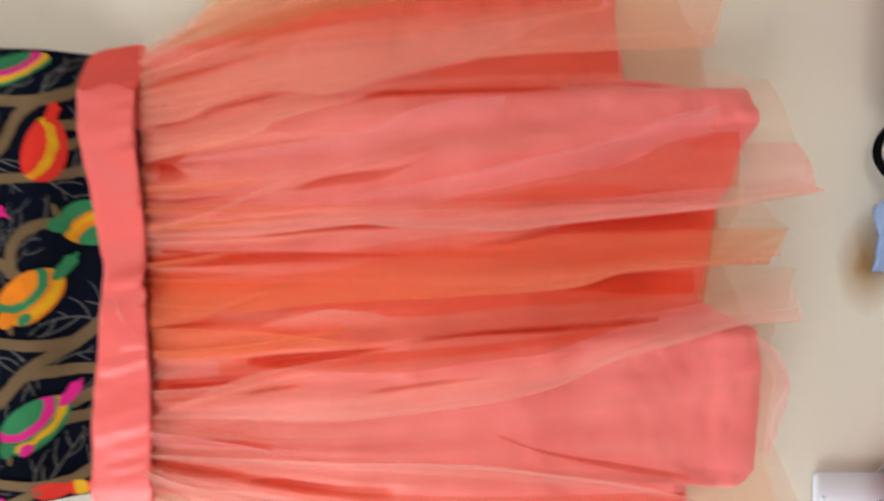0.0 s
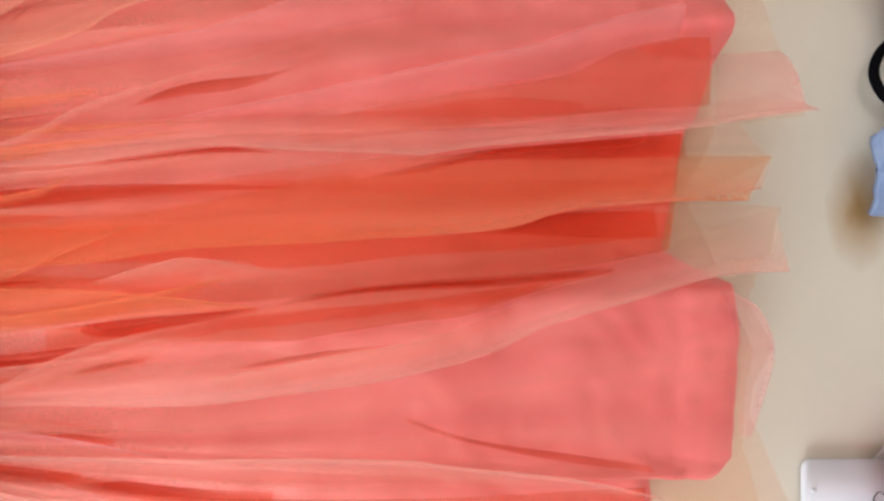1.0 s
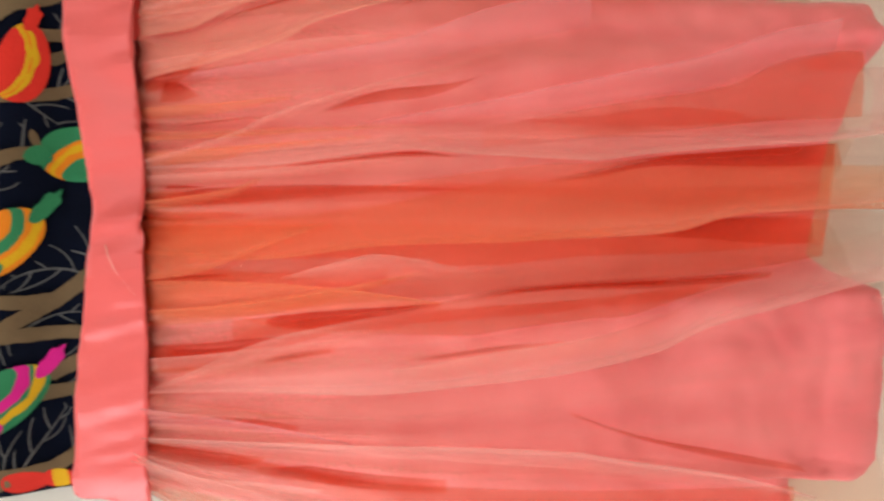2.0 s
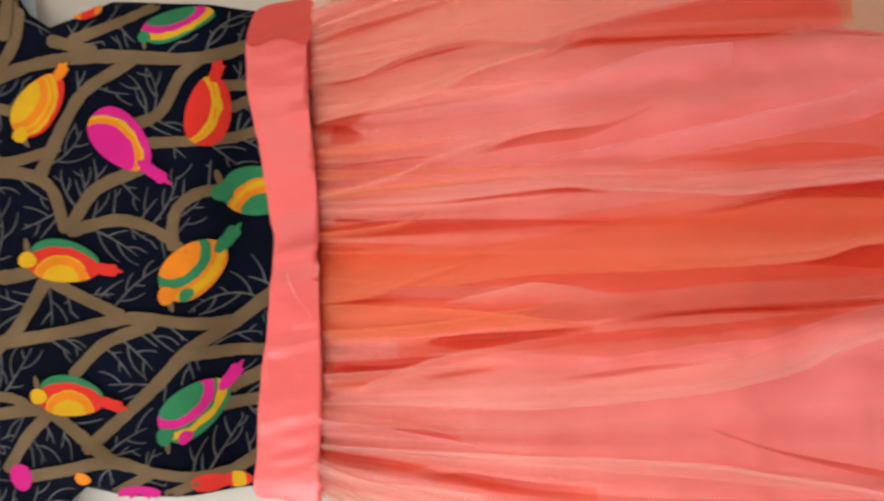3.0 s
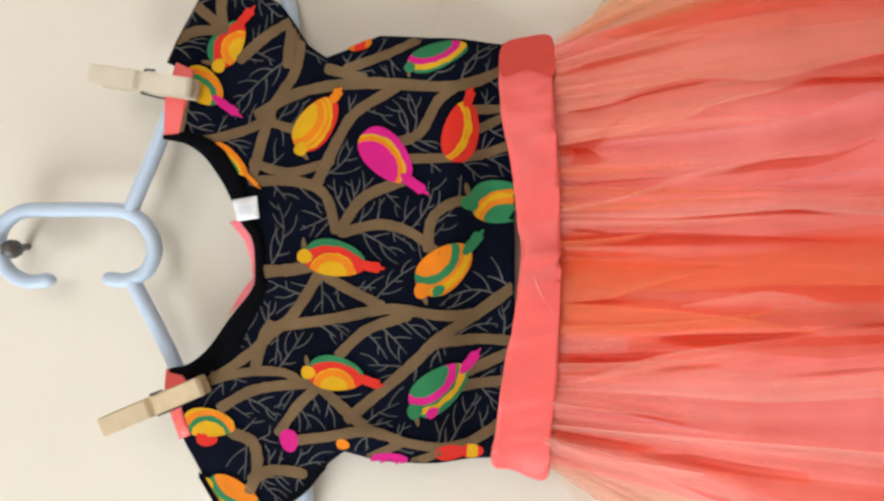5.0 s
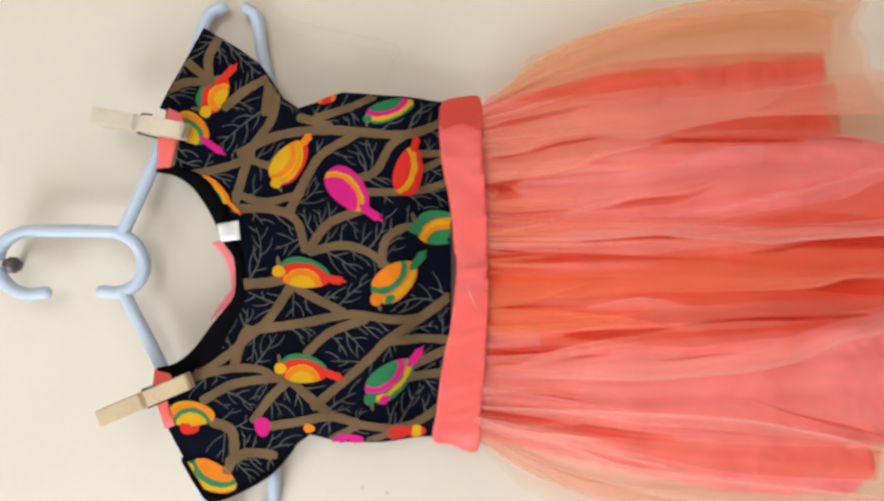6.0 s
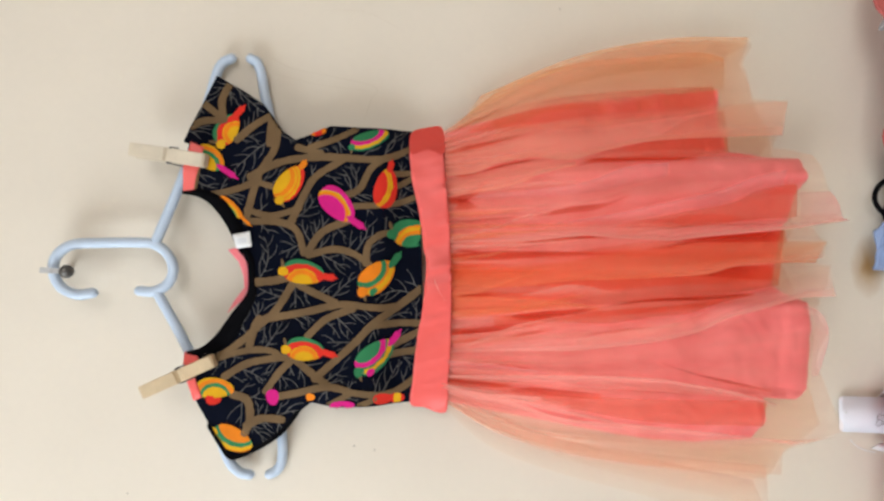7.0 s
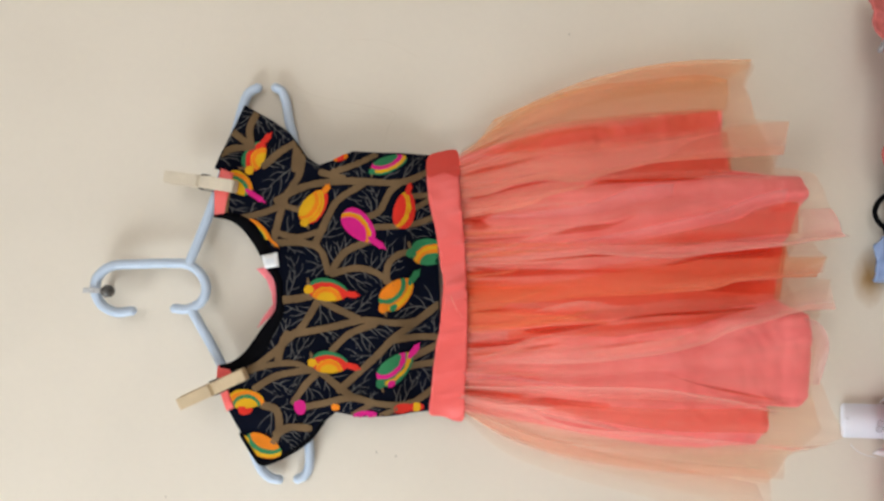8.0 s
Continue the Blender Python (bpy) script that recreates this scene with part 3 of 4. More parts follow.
PERCHED = (("y", 0.25, 0.62), ("o", 0.36, 0.98), ("y", 0.385, 1.06), ("r", 0.60, 1.42), ("g", 1, 1))
motif((65, 921), (99, 900), 13.5, (0.40, 0.80), (("y", 0.36, 0.75), ("o", 0.46, 1.15), ("y", 0.50, 1.3), ("o", 0.54, 1.45), ("y", 0.60, 1.62), ("r", 1, 1)), "y", (105, 896), "o", -1)
motif((78, 877), (48, 846), 15.0, (0.48, -0.85), (("m", 0.44, 1.12), ("o", 0.49, 1.34), ("y", 0.54, 1.52), ("m", 1, 1)), "", (41, 835), "m")
motif((62, 816), (102, 810), 13.0, (0.50, 0.85), (("r", 0.46, 0.98), ("y", 0.50, 1.15), ("o", 0.525, 1.22), ("y", 0.56, 1.42), ("r", 1, 1)), "", (110, 808), "r", -1)
motif((37, 804), (38, 762), 16.0, (0.62, -0.80), (("g", 0.40, 0.72), ("o", 0.46, 1.02), ("y", 0.52, 1.24), ("o", 0.56, 1.40), ("g", 1, 1)), "g", None, "")
motif((-6, 912), (-11, 871), 14.5, (0.50, -0.85), PERCHED, "y", (-12, 861), "r", belly=0.85)
motif((-85, 906), (-88, 868), 14.0, (0.50, -0.85), PERCHED, "y", (-91, 857), "r", belly=0.85)
motif((119, 983), (149, 969), 14.0, (0.50, -0.85), PERCHED, "y", (158, 962), "r", belly=0.85)
motif((-24, 833), (5, 803), 15.5, (0.46, 0.80), (("o", 0.36, 0.80), ("g", 0.49, 1.18), ("o", 0.55, 1.36), ("y", 0.66, 1.64), ("o", 1, 1)), "o", (15, 796), "g", -1, (0.20, -0.62, "g"))
motif((-106, 833), (-76, 800), 15.0, (0.46, 0.80), (("g", 0.36, 0.80), ("m", 0.49, 1.18), ("g", 0.54, 1.30), ("y", 0.64, 1.56), ("g", 1, 1)), "g", (-66, 793), "m", -1, (0.20, -0.70, "m"))
motif((123, 850), (140, 813), 10.0, (0.46, 0.80), (("g", 0.36, 0.80), ("m", 0.50, 1.22), ("y", 0.62, 1.60), ("g", 1, 1)), "g", None, "", -1)
motif((113, 1004), (94, 979), 12.5, (0.50, -0.70), (("y", 0.40, 0.85), ("g", 0.50, 1.20), ("o", 0.62, 1.6), ("y", 1, 1)), "", (86, 966), "m")
motif((64, 980), (45, 956), 6.5, (0.5, -0.8), (("g", 0.4, 0.9), ("y", 0.5, 1.2), ("o", 1, 1)), "", (38, 948), "o")
motif((-131, 994), (-130, 957), 14.5, (0.5, -0.85), (("y", 0.33, 0.80), ("g", 0.42, 1.10), ("o", 0.55, 1.42), ("y", 1, 1)), "", None, "", belly=0.6)
motif((-172, 976), (-189, 938), 14.0, (0.48, 0.80), (("o", 0.42, 0.95), ("g", 0.55, 1.35), ("y", 0.62, 1.7), ("o", 0.66, 1.78), ("y", 1, 1)), "y", None, "", -1)
patch((-135, 816), (-134, 796), 6.5, "r")
patch((-134, 799), (-134, 784), 6.0, "y", "r")
patch((-140, 984), (-139, 969), 6.5, "r")
patch((-128, 919), (-144, 917), 7.0, "m")
patch((-144, 860), (-141, 835), 5.5, "m")
patch((-134, 884), (-134, 875), 4.5, "o")
patch((136, 893), (139, 877), 6.0, "r", "o")

# fine grey twigs that grow from the branches into the gaps and stop short of each other
rnd = random.Random(5)
full = np.zeros((440, 300), bool)
GX, GZ = np.meshgrid(np.arange(440) - 220, np.arange(300) + 740, indexing="ij")


def fill(x, z, r):
    i0, i1, j0, j1 = max(0, int(x - r) + 219), int(x + r) + 222, max(0, int(z - r) - 741), int(z + r) - 738
    full[i0:i1, j0:j1] |= (GX[i0:i1, j0:j1] - x) ** 2 + (GZ[i0:i1, j0:j1] - z) ** 2 <= r * r


def free(q):
    i, j = int(round(q[0])) + 220, int(round(q[1])) - 740
    return 0 <= i < 440 and 0 <= j < 300 and not full[i, j] and inside(q[0] / 1000, q[1] / 1000, TORSO)


for line, width in BRANCHES:
    for q in curve(line, 14):
        fill(q[0], q[1], width / 2 + 0.6)
for h, e, half in MOTIFS:
    for f in (0.0, 0.2, 0.4, 0.6, 0.8, 1.0):
        q = h + (e - h) * f
        fill(q[0], q[1], half * (0.75 + 0.3 * math.sin(math.pi * f)))


def grow(q, a, length, bend, skip):
    """A curved line of steps of 1.6 mm, up to where it meets something."""
    line, way = [q], []
    for j in range(int(length / 1.6)):
        a += bend * 1.6 / length
        q = q + np.array((math.cos(a), math.sin(a))) * 1.6
        if j * 1.6 > skip and not free(q):
            break
        line.append(q)
        way.append(a)
    return line, way


count = 0
for k in range(1500):
    line, width = rnd.choice(BRANCHES)
    c = curve(line, 10)
    i = rnd.randrange(1, len(c) - 1)
    t = c[i + 1] - c[i - 1]
    side = rnd.choice((-1, 1))
    a = math.atan2(t[1], t[0]) + side * rnd.uniform(0.6, 1.4)
    start = c[i] + np.array((math.cos(a), math.sin(a))) * width * 0.3
    stem, way = grow(start, a, rnd.uniform(30, 56), rnd.uniform(-1.5, 1.5), width * 0.5 + 1.5)
    if len(stem) < 9 or not free(stem[len(stem) // 2]):
        continue
    shoots = [stem]
    turn = rnd.choice((-1, 1))
    for i in range(3, len(stem) - 2, 4):
        shoot, _ = grow(stem[i], way[i] + turn * rnd.uniform(0.8, 1.2), rnd.uniform(15, 27) * (1.1 - 0.5 * i / len(stem)), -turn * rnd.uniform(0.6, 1.5), 1.0)
        if len(shoot) > 3:
            shoots.append(shoot)
        turn = -turn
    verts, faces = [], []
    count += 1
    for j, shoot in enumerate(shoots):
        pts = [tuple(q) for q in shoot[::2]]
        if len(pts) < 2:
            continue
        ribbon(pts, 1.25 if j == 0 else 1.0, 0.55, 0.0004 + 0.000004 * (count % 90), verts, faces, steps=3)
        for q in shoot:
            fill(q[0], q[1], 2.6)
    mesh_object("twig_print", verts, faces, M_TWIG, bodice, "fine grey printed twig")

# black binding round the neck
neck = curve(mm(NECK), 8)
verts, faces = [], []
for i, q in enumerate(neck):
    d = neck[min(i + 1, len(neck) - 1)] - neck[max(i - 1, 0)]
    d = d / np.linalg.norm(d)
    f = i / (len(neck) - 1)
    wide = np.interp(f, (0, 0.08, 0.2, 0.32, 0.42, 0.6, 0.68, 0.8, 0.92, 1), (0.003, 0.008, 0.0135, 0.012, 0.008, 0.006, 0.010, 0.0165, 0.009, 0.003))
    out = np.array((-d[1], d[0]))
    for k, up in ((-0.10, 0.0), (0.0, 0.0022), (0.5, 0.0026), (0.95, 0.0020), (1.0, 0.0)):
        x, z = q + out * wide * k
        verts.append((x, body_y(x, z) - up, z))
    if i:
        for k in range(4):
            a = 5 * (i - 1) + k
            faces.append((a, a + 1, a + 6, a + 5))
mesh_object("neck_binding", verts, faces, M_BLACK, dress, "black bias tape round the neckline")

# black hem of the lower sleeve
verts, faces = [], []
ribbon([(-165, 982), (-187, 969), (-200, 959), (-197, 946), (-186, 926), (-171, 907), (-149, 891)], 4.5, 4.5, 0.0022, verts, faces, clip=False, steps=8)
mesh_object("sleeve_binding", verts, faces, M_BLACK, dress, "black bound sleeve edge")

# coral inside of the back, seen through the neck
cloth("back_lining", mm([(12, 972), (15, 961), (8, 952), (-18, 949), (-35, 950), (-53, 969), (-41, 963), (-26, 953), (-13, 955), (0, 960)]), lambda x, z: -0.026 - 0.002 * wob(x * 60, z * 60), M_LINING, dress, "coral lining of the back neck", step=0.004)
# coral strips along the shoulder edges
cloth("shoulder_facing", mm([(119, 1011), (114, 998), (94, 1001), (87, 1003), (70, 1005), (67, 1015), (94, 1017)]), lambda x, z: body_y(x, z) - 0.0022, M_BELT, dress, "coral turned-out shoulder edge", step=0.005)
cloth("shoulder_facing", mm([(-92, 1006), (-93, 996), (-101, 990), (-118, 995), (-138, 988), (-142, 996), (-122, 1003), (-106, 1007)]), lambda x, z: body_y(x, z) - 0.0022, M_BELT, dress, "coral turned-out shoulder edge", step=0.005)

# size label at the back of the neck
size_label = cloth("size_label", mm([(27, 964), (31, 947), (16, 944), (13, 959)]), lambda x, z: body_y(x, z) - 0.0045, M_WHITE, dress, "small white woven size label", step=0.006, thick=0.0006)
lb = mm([(23, 959), (25, 950), (20, 949), (18, 957)])
for k in range(3):
    f = (k + 0.5) / 3
    a = [np.array(lb[0]) * (1 - f) + np.array(lb[3]) * f, np.array(lb[1]) * (1 - f) + np.array(lb[2]) * f]
    vs = []
    for q in a:
        for s in (-0.0006, 0.0006):
            vs.append((q[0] + s, body_y(q[0], q[1]) - 0.0056, q[1] + s))
    mesh_object("label_bar", vs, [(0, 1, 3, 2)], M_FAINT, size_label, "faint grey printed line")


# ---- sash ----
def belt_y(x, z):
    b = 0.024 + 0.026 * max(0.0, 1 - (x / 0.158) ** 2) ** 0.42
    b -= 0.010 * smooth(0.110, 0.149, x)
    b += 0.0036 * wob(x * 26, z * 12, 1.5) + 0.0014 * wob(x * 80, z * 45, 4.5) + 0.0016 * wob(x * 130 + z * 40, z * 12, 2.5) * smooth(0.785, 0.75, z)
    b += 0.0035 * math.exp(-((x - 0.002 + (z - 0.76) * 0.35) / 0.006) ** 2) * smooth(0.80, 0.74, z)
    b -= 0.003 * math.exp(-((x - 0.016) / 0.005) ** 2) * smooth(0.76, 0.79, z)
    return -b


SASH = curve(mm([(148, 757), (147, 775), (141, 787), (120, 790), (87, 786), (53, 777), (22, 772), (10, 769), (-14, 769), (-42, 771), (-78, 775), (-115, 777), (-138, 778), (-141, 764), (-146, 741), (-116, 741), (-82, 740), (-47, 741), (-6, 743), (1, 745), (11, 744), (55, 748), (96, 753), (120, 756)]), 5, closed=True)
SASH = [(q[0], q[1] + 0.0007 * wob(q[0] * 90, q[1] * 30, 6.0)) for q in SASH]
cloth("sash", SASH, belt_y, M_BELT, dress, "coral satin sash, slightly creased", step=0.0045)
# deeper coral patch: shade on the sash's far end put into colour
cloth("sash_end_shade", curve(mm([(144, 788), (150, 773), (152, 758), (136, 754), (120, 756), (124, 772), (118, 788), (132, 791)]), 5, closed=True), lambda x, z: belt_y(x, z) - 0.0007, M_SASH_SHADE, dress, "end of the sash painted deeper coral for its shade", step=0.005, thick=0.0)
# maroon strip behind the sash's lower edge: shade of the gap put into colour
verts, faces = [], []
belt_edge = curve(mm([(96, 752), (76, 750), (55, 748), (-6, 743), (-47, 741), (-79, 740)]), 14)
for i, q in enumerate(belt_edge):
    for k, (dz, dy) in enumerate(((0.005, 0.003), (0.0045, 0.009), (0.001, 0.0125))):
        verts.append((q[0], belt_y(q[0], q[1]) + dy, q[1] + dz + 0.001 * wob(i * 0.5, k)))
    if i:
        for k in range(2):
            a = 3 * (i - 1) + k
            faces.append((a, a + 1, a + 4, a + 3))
mesh_object("waist_seam_shade", verts, faces, M_SEAM_SHADE, dress, "waist seam strip, painted dark for the shade in the gap under the sash")


# loose pale thread that lies across the sash
verts, faces = [], []
for i, q in enumerate(curve(mm([(-9, 760), (-16, 757), (-22, 754), (-27, 750), (-33, 745)]), 6)):
    for k in (-0.00045, 0.00045):
        verts.append((q[0] + k, belt_y(q[0], q[1]) - 0.0022, q[1] + k))
    if i:
        faces.append((2 * i - 2, 2 * i - 1, 2 * i + 1, 2 * i))
mesh_object("loose_thread", verts, faces, M_THREAD, dress, "pale loose thread on the sash")

# inner waistband, behind the seam
verts, faces = [], []
inner = curve(mm([(141, 756), (96, 753), (55, 748), (-6, 743), (-47, 741), (-82, 740), (-141, 741)]), 14)
for i, q in enumerate(inner):
    for k, (dz, dy) in enumerate(((0.008, 0.012), (0.004, 0.014), (0.0, 0.016), (-0.003, 0.020))):
        verts.append((q[0], min(-0.006, belt_y(q[0], q[1]) + dy), q[1] + dz))
    if i:
        for k in range(3):
            a = 4 * (i - 1) + k
            faces.append((a, a + 1, a + 5, a + 4))
mesh_object("waistband", verts, faces, M_BELT, dress, "coral inner waistband")

# ---- skirt ----
def front(x, z):
    """How far the overskirt stands off the wall: close at the waist, fullest below it."""
    s = (0.745 - z) / 0.38
    c = 0.046 + 0.026 * smooth(0, 0.35, s) - 0.018 * smooth(0.5, 1, s)
    return 0.012 + (c - 0.012) * max(0.0, 1 - (x / 0.27) ** 2) ** 0.6


def lining_y(w, s, x, z):
    b = max(0.008, front(x, z) - 0.010 - 0.016 * smooth(0.0, 0.3, s)) - 0.003 * (1 - s) ** 6
    # panels: two stand forward, the rest lie back
    p = 13 * w
    b += 0.017 * smooth(0.0, 0.9, s) * (smooth(1.6, 2.2, p) * smooth(4.35 - 1.15 * s, 3.95 - 1.15 * s, p) + smooth(6.4, 7.1, p) * smooth(10.6, 9.9, p))
    b += 0.0045 * s * math.exp(-((p - 3.8 + 1.15 * s) / 0.25) ** 2)
    q = noise.noise_vector(Vector((x * 14, z * 14, 2.0))) * 1.4
    b += 0.003 * wob(p * 1.2 + s * 1.3, s * 1.1 - p * 0.25, 2.0)
    b += 0.0030 * noise.fractal(Vector((x * 24 + z * 9 + q.x, z * 22 - x * 9 + q.y, q.z)), 0.6, 2.2, 4) * smooth(0.1, 0.75, s)
    b = max(0.006, b - 0.016 * smooth(1.5, 0.0, p) * smooth(0.05, 0.3, s))
    # the free upper edge is puckered
    b += 0.010 * noise.fractal(Vector((x * 30 + q.y, z * 34 + q.x, 4.0)), 0.8, 2.0, 3) * smooth(0.9, 0.2, p) * smooth(0.1, 0.4, s)
    b += 0.0026 * smooth(0.92, 0.94, s) - 0.003 * smooth(0.98, 1.0, s)
    b += (1 - s) ** 3 * 0.0035 * math.sin(w * 110 + 3 * wob(w * 9, 0.3))
    return -b


LINING = [
    [(145, 754), (179, 662), (197, 573), (214, 451)],
    [(105, 753), (123, 634), (143, 446)],
    [(104, 753), (122, 633), (138, 371)],
    [(76, 751), (93, 604), (110, 363)],
    [(35, 750), (51, 604), (69, 376)],
    [(33, 750), (50, 604), (64, 381)],
    [(-29, 747), (-5, 602), (0, 394)],
] + [
    [(-55, 746), (-33, 601), (-17, 361)],
    [(-75, 745), (-61, 599), (-49, 356)],
    [(-105, 743), (-102, 597), (-109, 356)],
    [(-112, 743), (-113, 596), (-121, 367)],
    [(-113, 743), (-116, 595), (-122, 394)],
    [(-122, 743), (-134, 594), (-150, 389)],
    [(-135, 742), (-150, 650), (-171, 500), (-169, 403)],
]
loft("skirt_lining", LINING, lining_y, M_LINING, dress, "coral satin skirt lining", across=10, along=90)


def back_y(w, s, x, z):
    return -(0.009 + 0.006 * (1 - s) + 0.003 * wob(w * 9, s * 2, 4) + 0.002 * math.sin(w * 60) * s)


BACK = [
    [(154, 752), (214, 657), (259, 552), (275, 415)],
    [(139, 751), (194, 657), (237, 552), (245, 425)],
    [(108, 750), (161, 625), (207, 409)],
    [(90, 749), (121, 624), (165, 389)],
    [(48, 748), (74, 591), (110, 371)],
    [(30, 747), (49, 590), (67, 356)],
] + [
    [(0, 746), (13, 589), (32, 373)],
    [(-36, 744), (-33, 587), (-14, 350)],
    [(-72, 742), (-72, 585), (-57, 329)],
    [(-108, 741), (-128, 613), (-114, 334)],
    [(-126, 740), (-159, 611), (-152, 317)],
    [(-136, 739), (-170, 641), (-188, 361)],
    [(-142, 739), (-172, 671), (-200, 546), (-216, 382)],
]
loft("tulle_back_layer", BACK, back_y, M_BACKT, dress, "apricot tulle of the skirt's back", across=6, along=40, span=1.0)


def back_fold(outer, inner, net=M_BACKFOLD):
    """The back layer doubled over along its free edge."""
    return loft("tulle_back_fold", [inner, outer], lambda w, s, x, z: -(0.017 + 0.004 * w * (1 - w) + 0.003 * wob(w * 3, s * 4, 6)), net, dress, "doubled edge of apricot tulle", across=8, along=40, span=1.0)


back_fold([(150, 750), (182, 714), (206, 683), (236, 621), (256, 557), (268, 493), (273, 421)], [(146, 750), (164, 712), (184, 676), (211, 610), (226, 545), (238, 470), (262, 425)])
back_fold([(190, 716), (216, 660), (232, 610), (243, 545), (252, 480), (248, 448)], [(138, 750), (156, 700), (176, 640), (196, 560), (208, 480), (212, 447)])
back_fold([(-134, 738), (-152, 700), (-164, 668), (-178, 602), (-186, 538), (-192, 470), (-198, 385)], [(-148, 738), (-178, 702), (-194, 670), (-214, 604), (-229, 538), (-243, 472), (-249, 380)], M_BACKSOFT)
back_fold([(-150, 690), (-168, 640), (-186, 560), (-200, 480), (-214, 400)], [(-162, 690), (-186, 640), (-208, 560), (-226, 480), (-244, 385)], M_BACKSOFT)


def tulle_y(w, s, x, z):
    b = front(x, z) - 0.004 * (1 - s) ** 8
    b += 0.0025 * math.sin(w * 95 + 4 * wob(w * 7, s * 0.8)) * (0.35 + 0.65 * s)
    b += (1 - s) ** 3 * 0.0025 * math.sin(w * 210 + 5 * wob(w * 11, 0.2))
    return -b


FRONT = [
    [(146, 755), (201, 664), (255, 540), (269, 416)],
    [(139, 755), (184, 664), (226, 544), (236, 435)],
    [(130, 754), (166, 636), (199, 426)],
    [(126, 754), (154, 636), (197, 388)],
    [(110, 754), (125, 636), (145, 406)],
    [(104, 753), (116, 636), (141, 362)],
    [(75, 752), (91, 608), (98, 340)],
    [(55, 751), (60, 607), (70, 329)],
    [(46, 751), (51, 607), (63, 366)],
    [(29, 750), (40, 607), (48, 348)],
] + [
    [(12, 750), (21, 606), (24, 391)],
    [(0, 749), (7, 605), (23, 341)],
    [(-46, 747), (-30, 604), (-3, 350)],
    [(-68, 746), (-49, 603), (-21, 358)],
    [(-91, 745), (-83, 601), (-47, 345)],
    [(-100, 744), (-94, 600), (-83, 355)],
    [(-114, 744), (-123, 598), (-139, 322)],
    [(-126, 743), (-156, 624), (-153, 317)],
    [(-132, 743), (-165, 623), (-174, 380)],
    [(-135, 743), (-166, 679), (-188, 562), (-201, 382)],
]
loft("tulle_front_layer", FRONT, tulle_y, M_TULLE, dress, "sheer peach tulle overskirt", across=7, along=50)


def pleat(upper, lower, rise, seed, net, crisp="lower"):
    """A fold of the overskirt lying on top of it; one edge is the fold itself, to the other it thins out."""
    a, b = (upper, lower) if crisp == "lower" else (lower, upper)

    def y(w, s, x, z):
        return -(front(x, z) + 0.002 + rise - 0.009 * (1 - s) ** 8 + 0.003 * w + 0.0012 * wob(w * 6, s * 3, seed))
    fold = loft("tulle_pleat", [a, b], y, net, dress, "fold of sheer tulle", across=10, along=36, span=1.0)
    u, v = np.array(curve(b, 6)), np.array(curve(a, 6))
    toward = np.array([v[min(len(v) - 1, round(i * (len(v) - 1) / (len(u) - 1)))] for i in range(len(u))]) - u
    size = np.linalg.norm(toward, axis=1)[:, None] + 0.01
    rim = u + toward / size * np.minimum(0.9, size * 0.25)
    loft("fold_edge", [[tuple(q) for q in rim], [tuple(q) for q in u]], lambda w, s, x, z: y(1, s, x, z) - 0.0006, net, fold, "", across=2, along=36, span=1.0)
    return fold


def sheet(upper, lower, net):
    """A stretch of deeper coloured net between overskirt and lining, added as the shade of set-back lining."""
    def y(w, s, x, z):
        return -(front(x, z) - 0.0015 + 0.001 * math.sin(math.pi * w) + 0.0012 * wob(w * 3, s * 4, 8.0))
    return loft("recess_shade", [upper, lower], y, net, dress, "deep coral net that paints shade over the lining", across=8, along=36, span=1.0)


def tuck(upper, lower, net=M_TUCK_SHADE):
    """The steep side of a deep fold, in darker net: the fold's shade is put into the colour."""
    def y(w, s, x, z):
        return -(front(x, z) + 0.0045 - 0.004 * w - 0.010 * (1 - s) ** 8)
    return loft("tuck_shade", [lower, upper], y, net, dress, "tulle tuck with its shade painted deep coral", across=4, along=30, span=1.0)


sheet([(-112, 698), (-119, 622), (-121, 531), (-121, 406)], [(-117, 698), (-132, 621), (-145, 529), (-149, 406)], M_SHADE)
sheet([(158, 727), (179, 662), (195, 570), (208, 472)], [(145, 749), (146, 733), (150, 632), (165, 540), (181, 468)], M_SHADE)
sheet([(54, 579), (70, 512), (83, 456), (98, 426), (106, 396), (107, 380)], [(44, 579), (54, 512), (63, 456), (68, 426), (71, 395), (73, 380)], M_SHADE)
sheet([(18, 749), (21, 686), (25, 628), (35, 570), (39, 542), (40, 525), (46, 484), (52, 440), (58, 395)], [(-41, 749), (-40, 734), (-38, 684), (-30, 626), (-24, 569), (-17, 520), (-14, 483), (-8, 439), (0, 400)], M_SHADE_LONG)
sheet([(-44, 698), (-37, 653), (-28, 587), (-23, 567), (-17, 524), (-14, 482), (-10, 429)], [(-55, 697), (-47, 653), (-45, 583), (-42, 566), (-35, 523), (-33, 503), (-21, 467), (-12, 432)], M_SHADE)
sheet([(121, 614), (133, 579), (144, 543), (168, 504), (182, 462)], [(115, 614), (119, 573), (124, 513), (130, 494), (136, 458)], M_SHADE)
pleat([(136, 755), (150, 692), (166, 554), (188, 453), (198, 389)], [(97, 752), (101, 723), (110, 704), (118, 668), (116, 633), (128, 593), (140, 549), (150, 470), (158, 400)], 0.0020, 18.5, M_PEACH, "lower")
pleat([(95, 749), (100, 721), (109, 696), (116, 660), (116, 625)], [(75, 749), (83, 710), (92, 677), (101, 660), (111, 625)], 0.0016, 22.2, M_PEACH, "lower")
pleat([(75, 749), (82, 689), (86, 659), (94, 616), (112, 573), (119, 529)], [(74, 749), (76, 688), (78, 659), (83, 616), (94, 572), (105, 529)], 0.0010, 25.9, M_PINK, "upper")
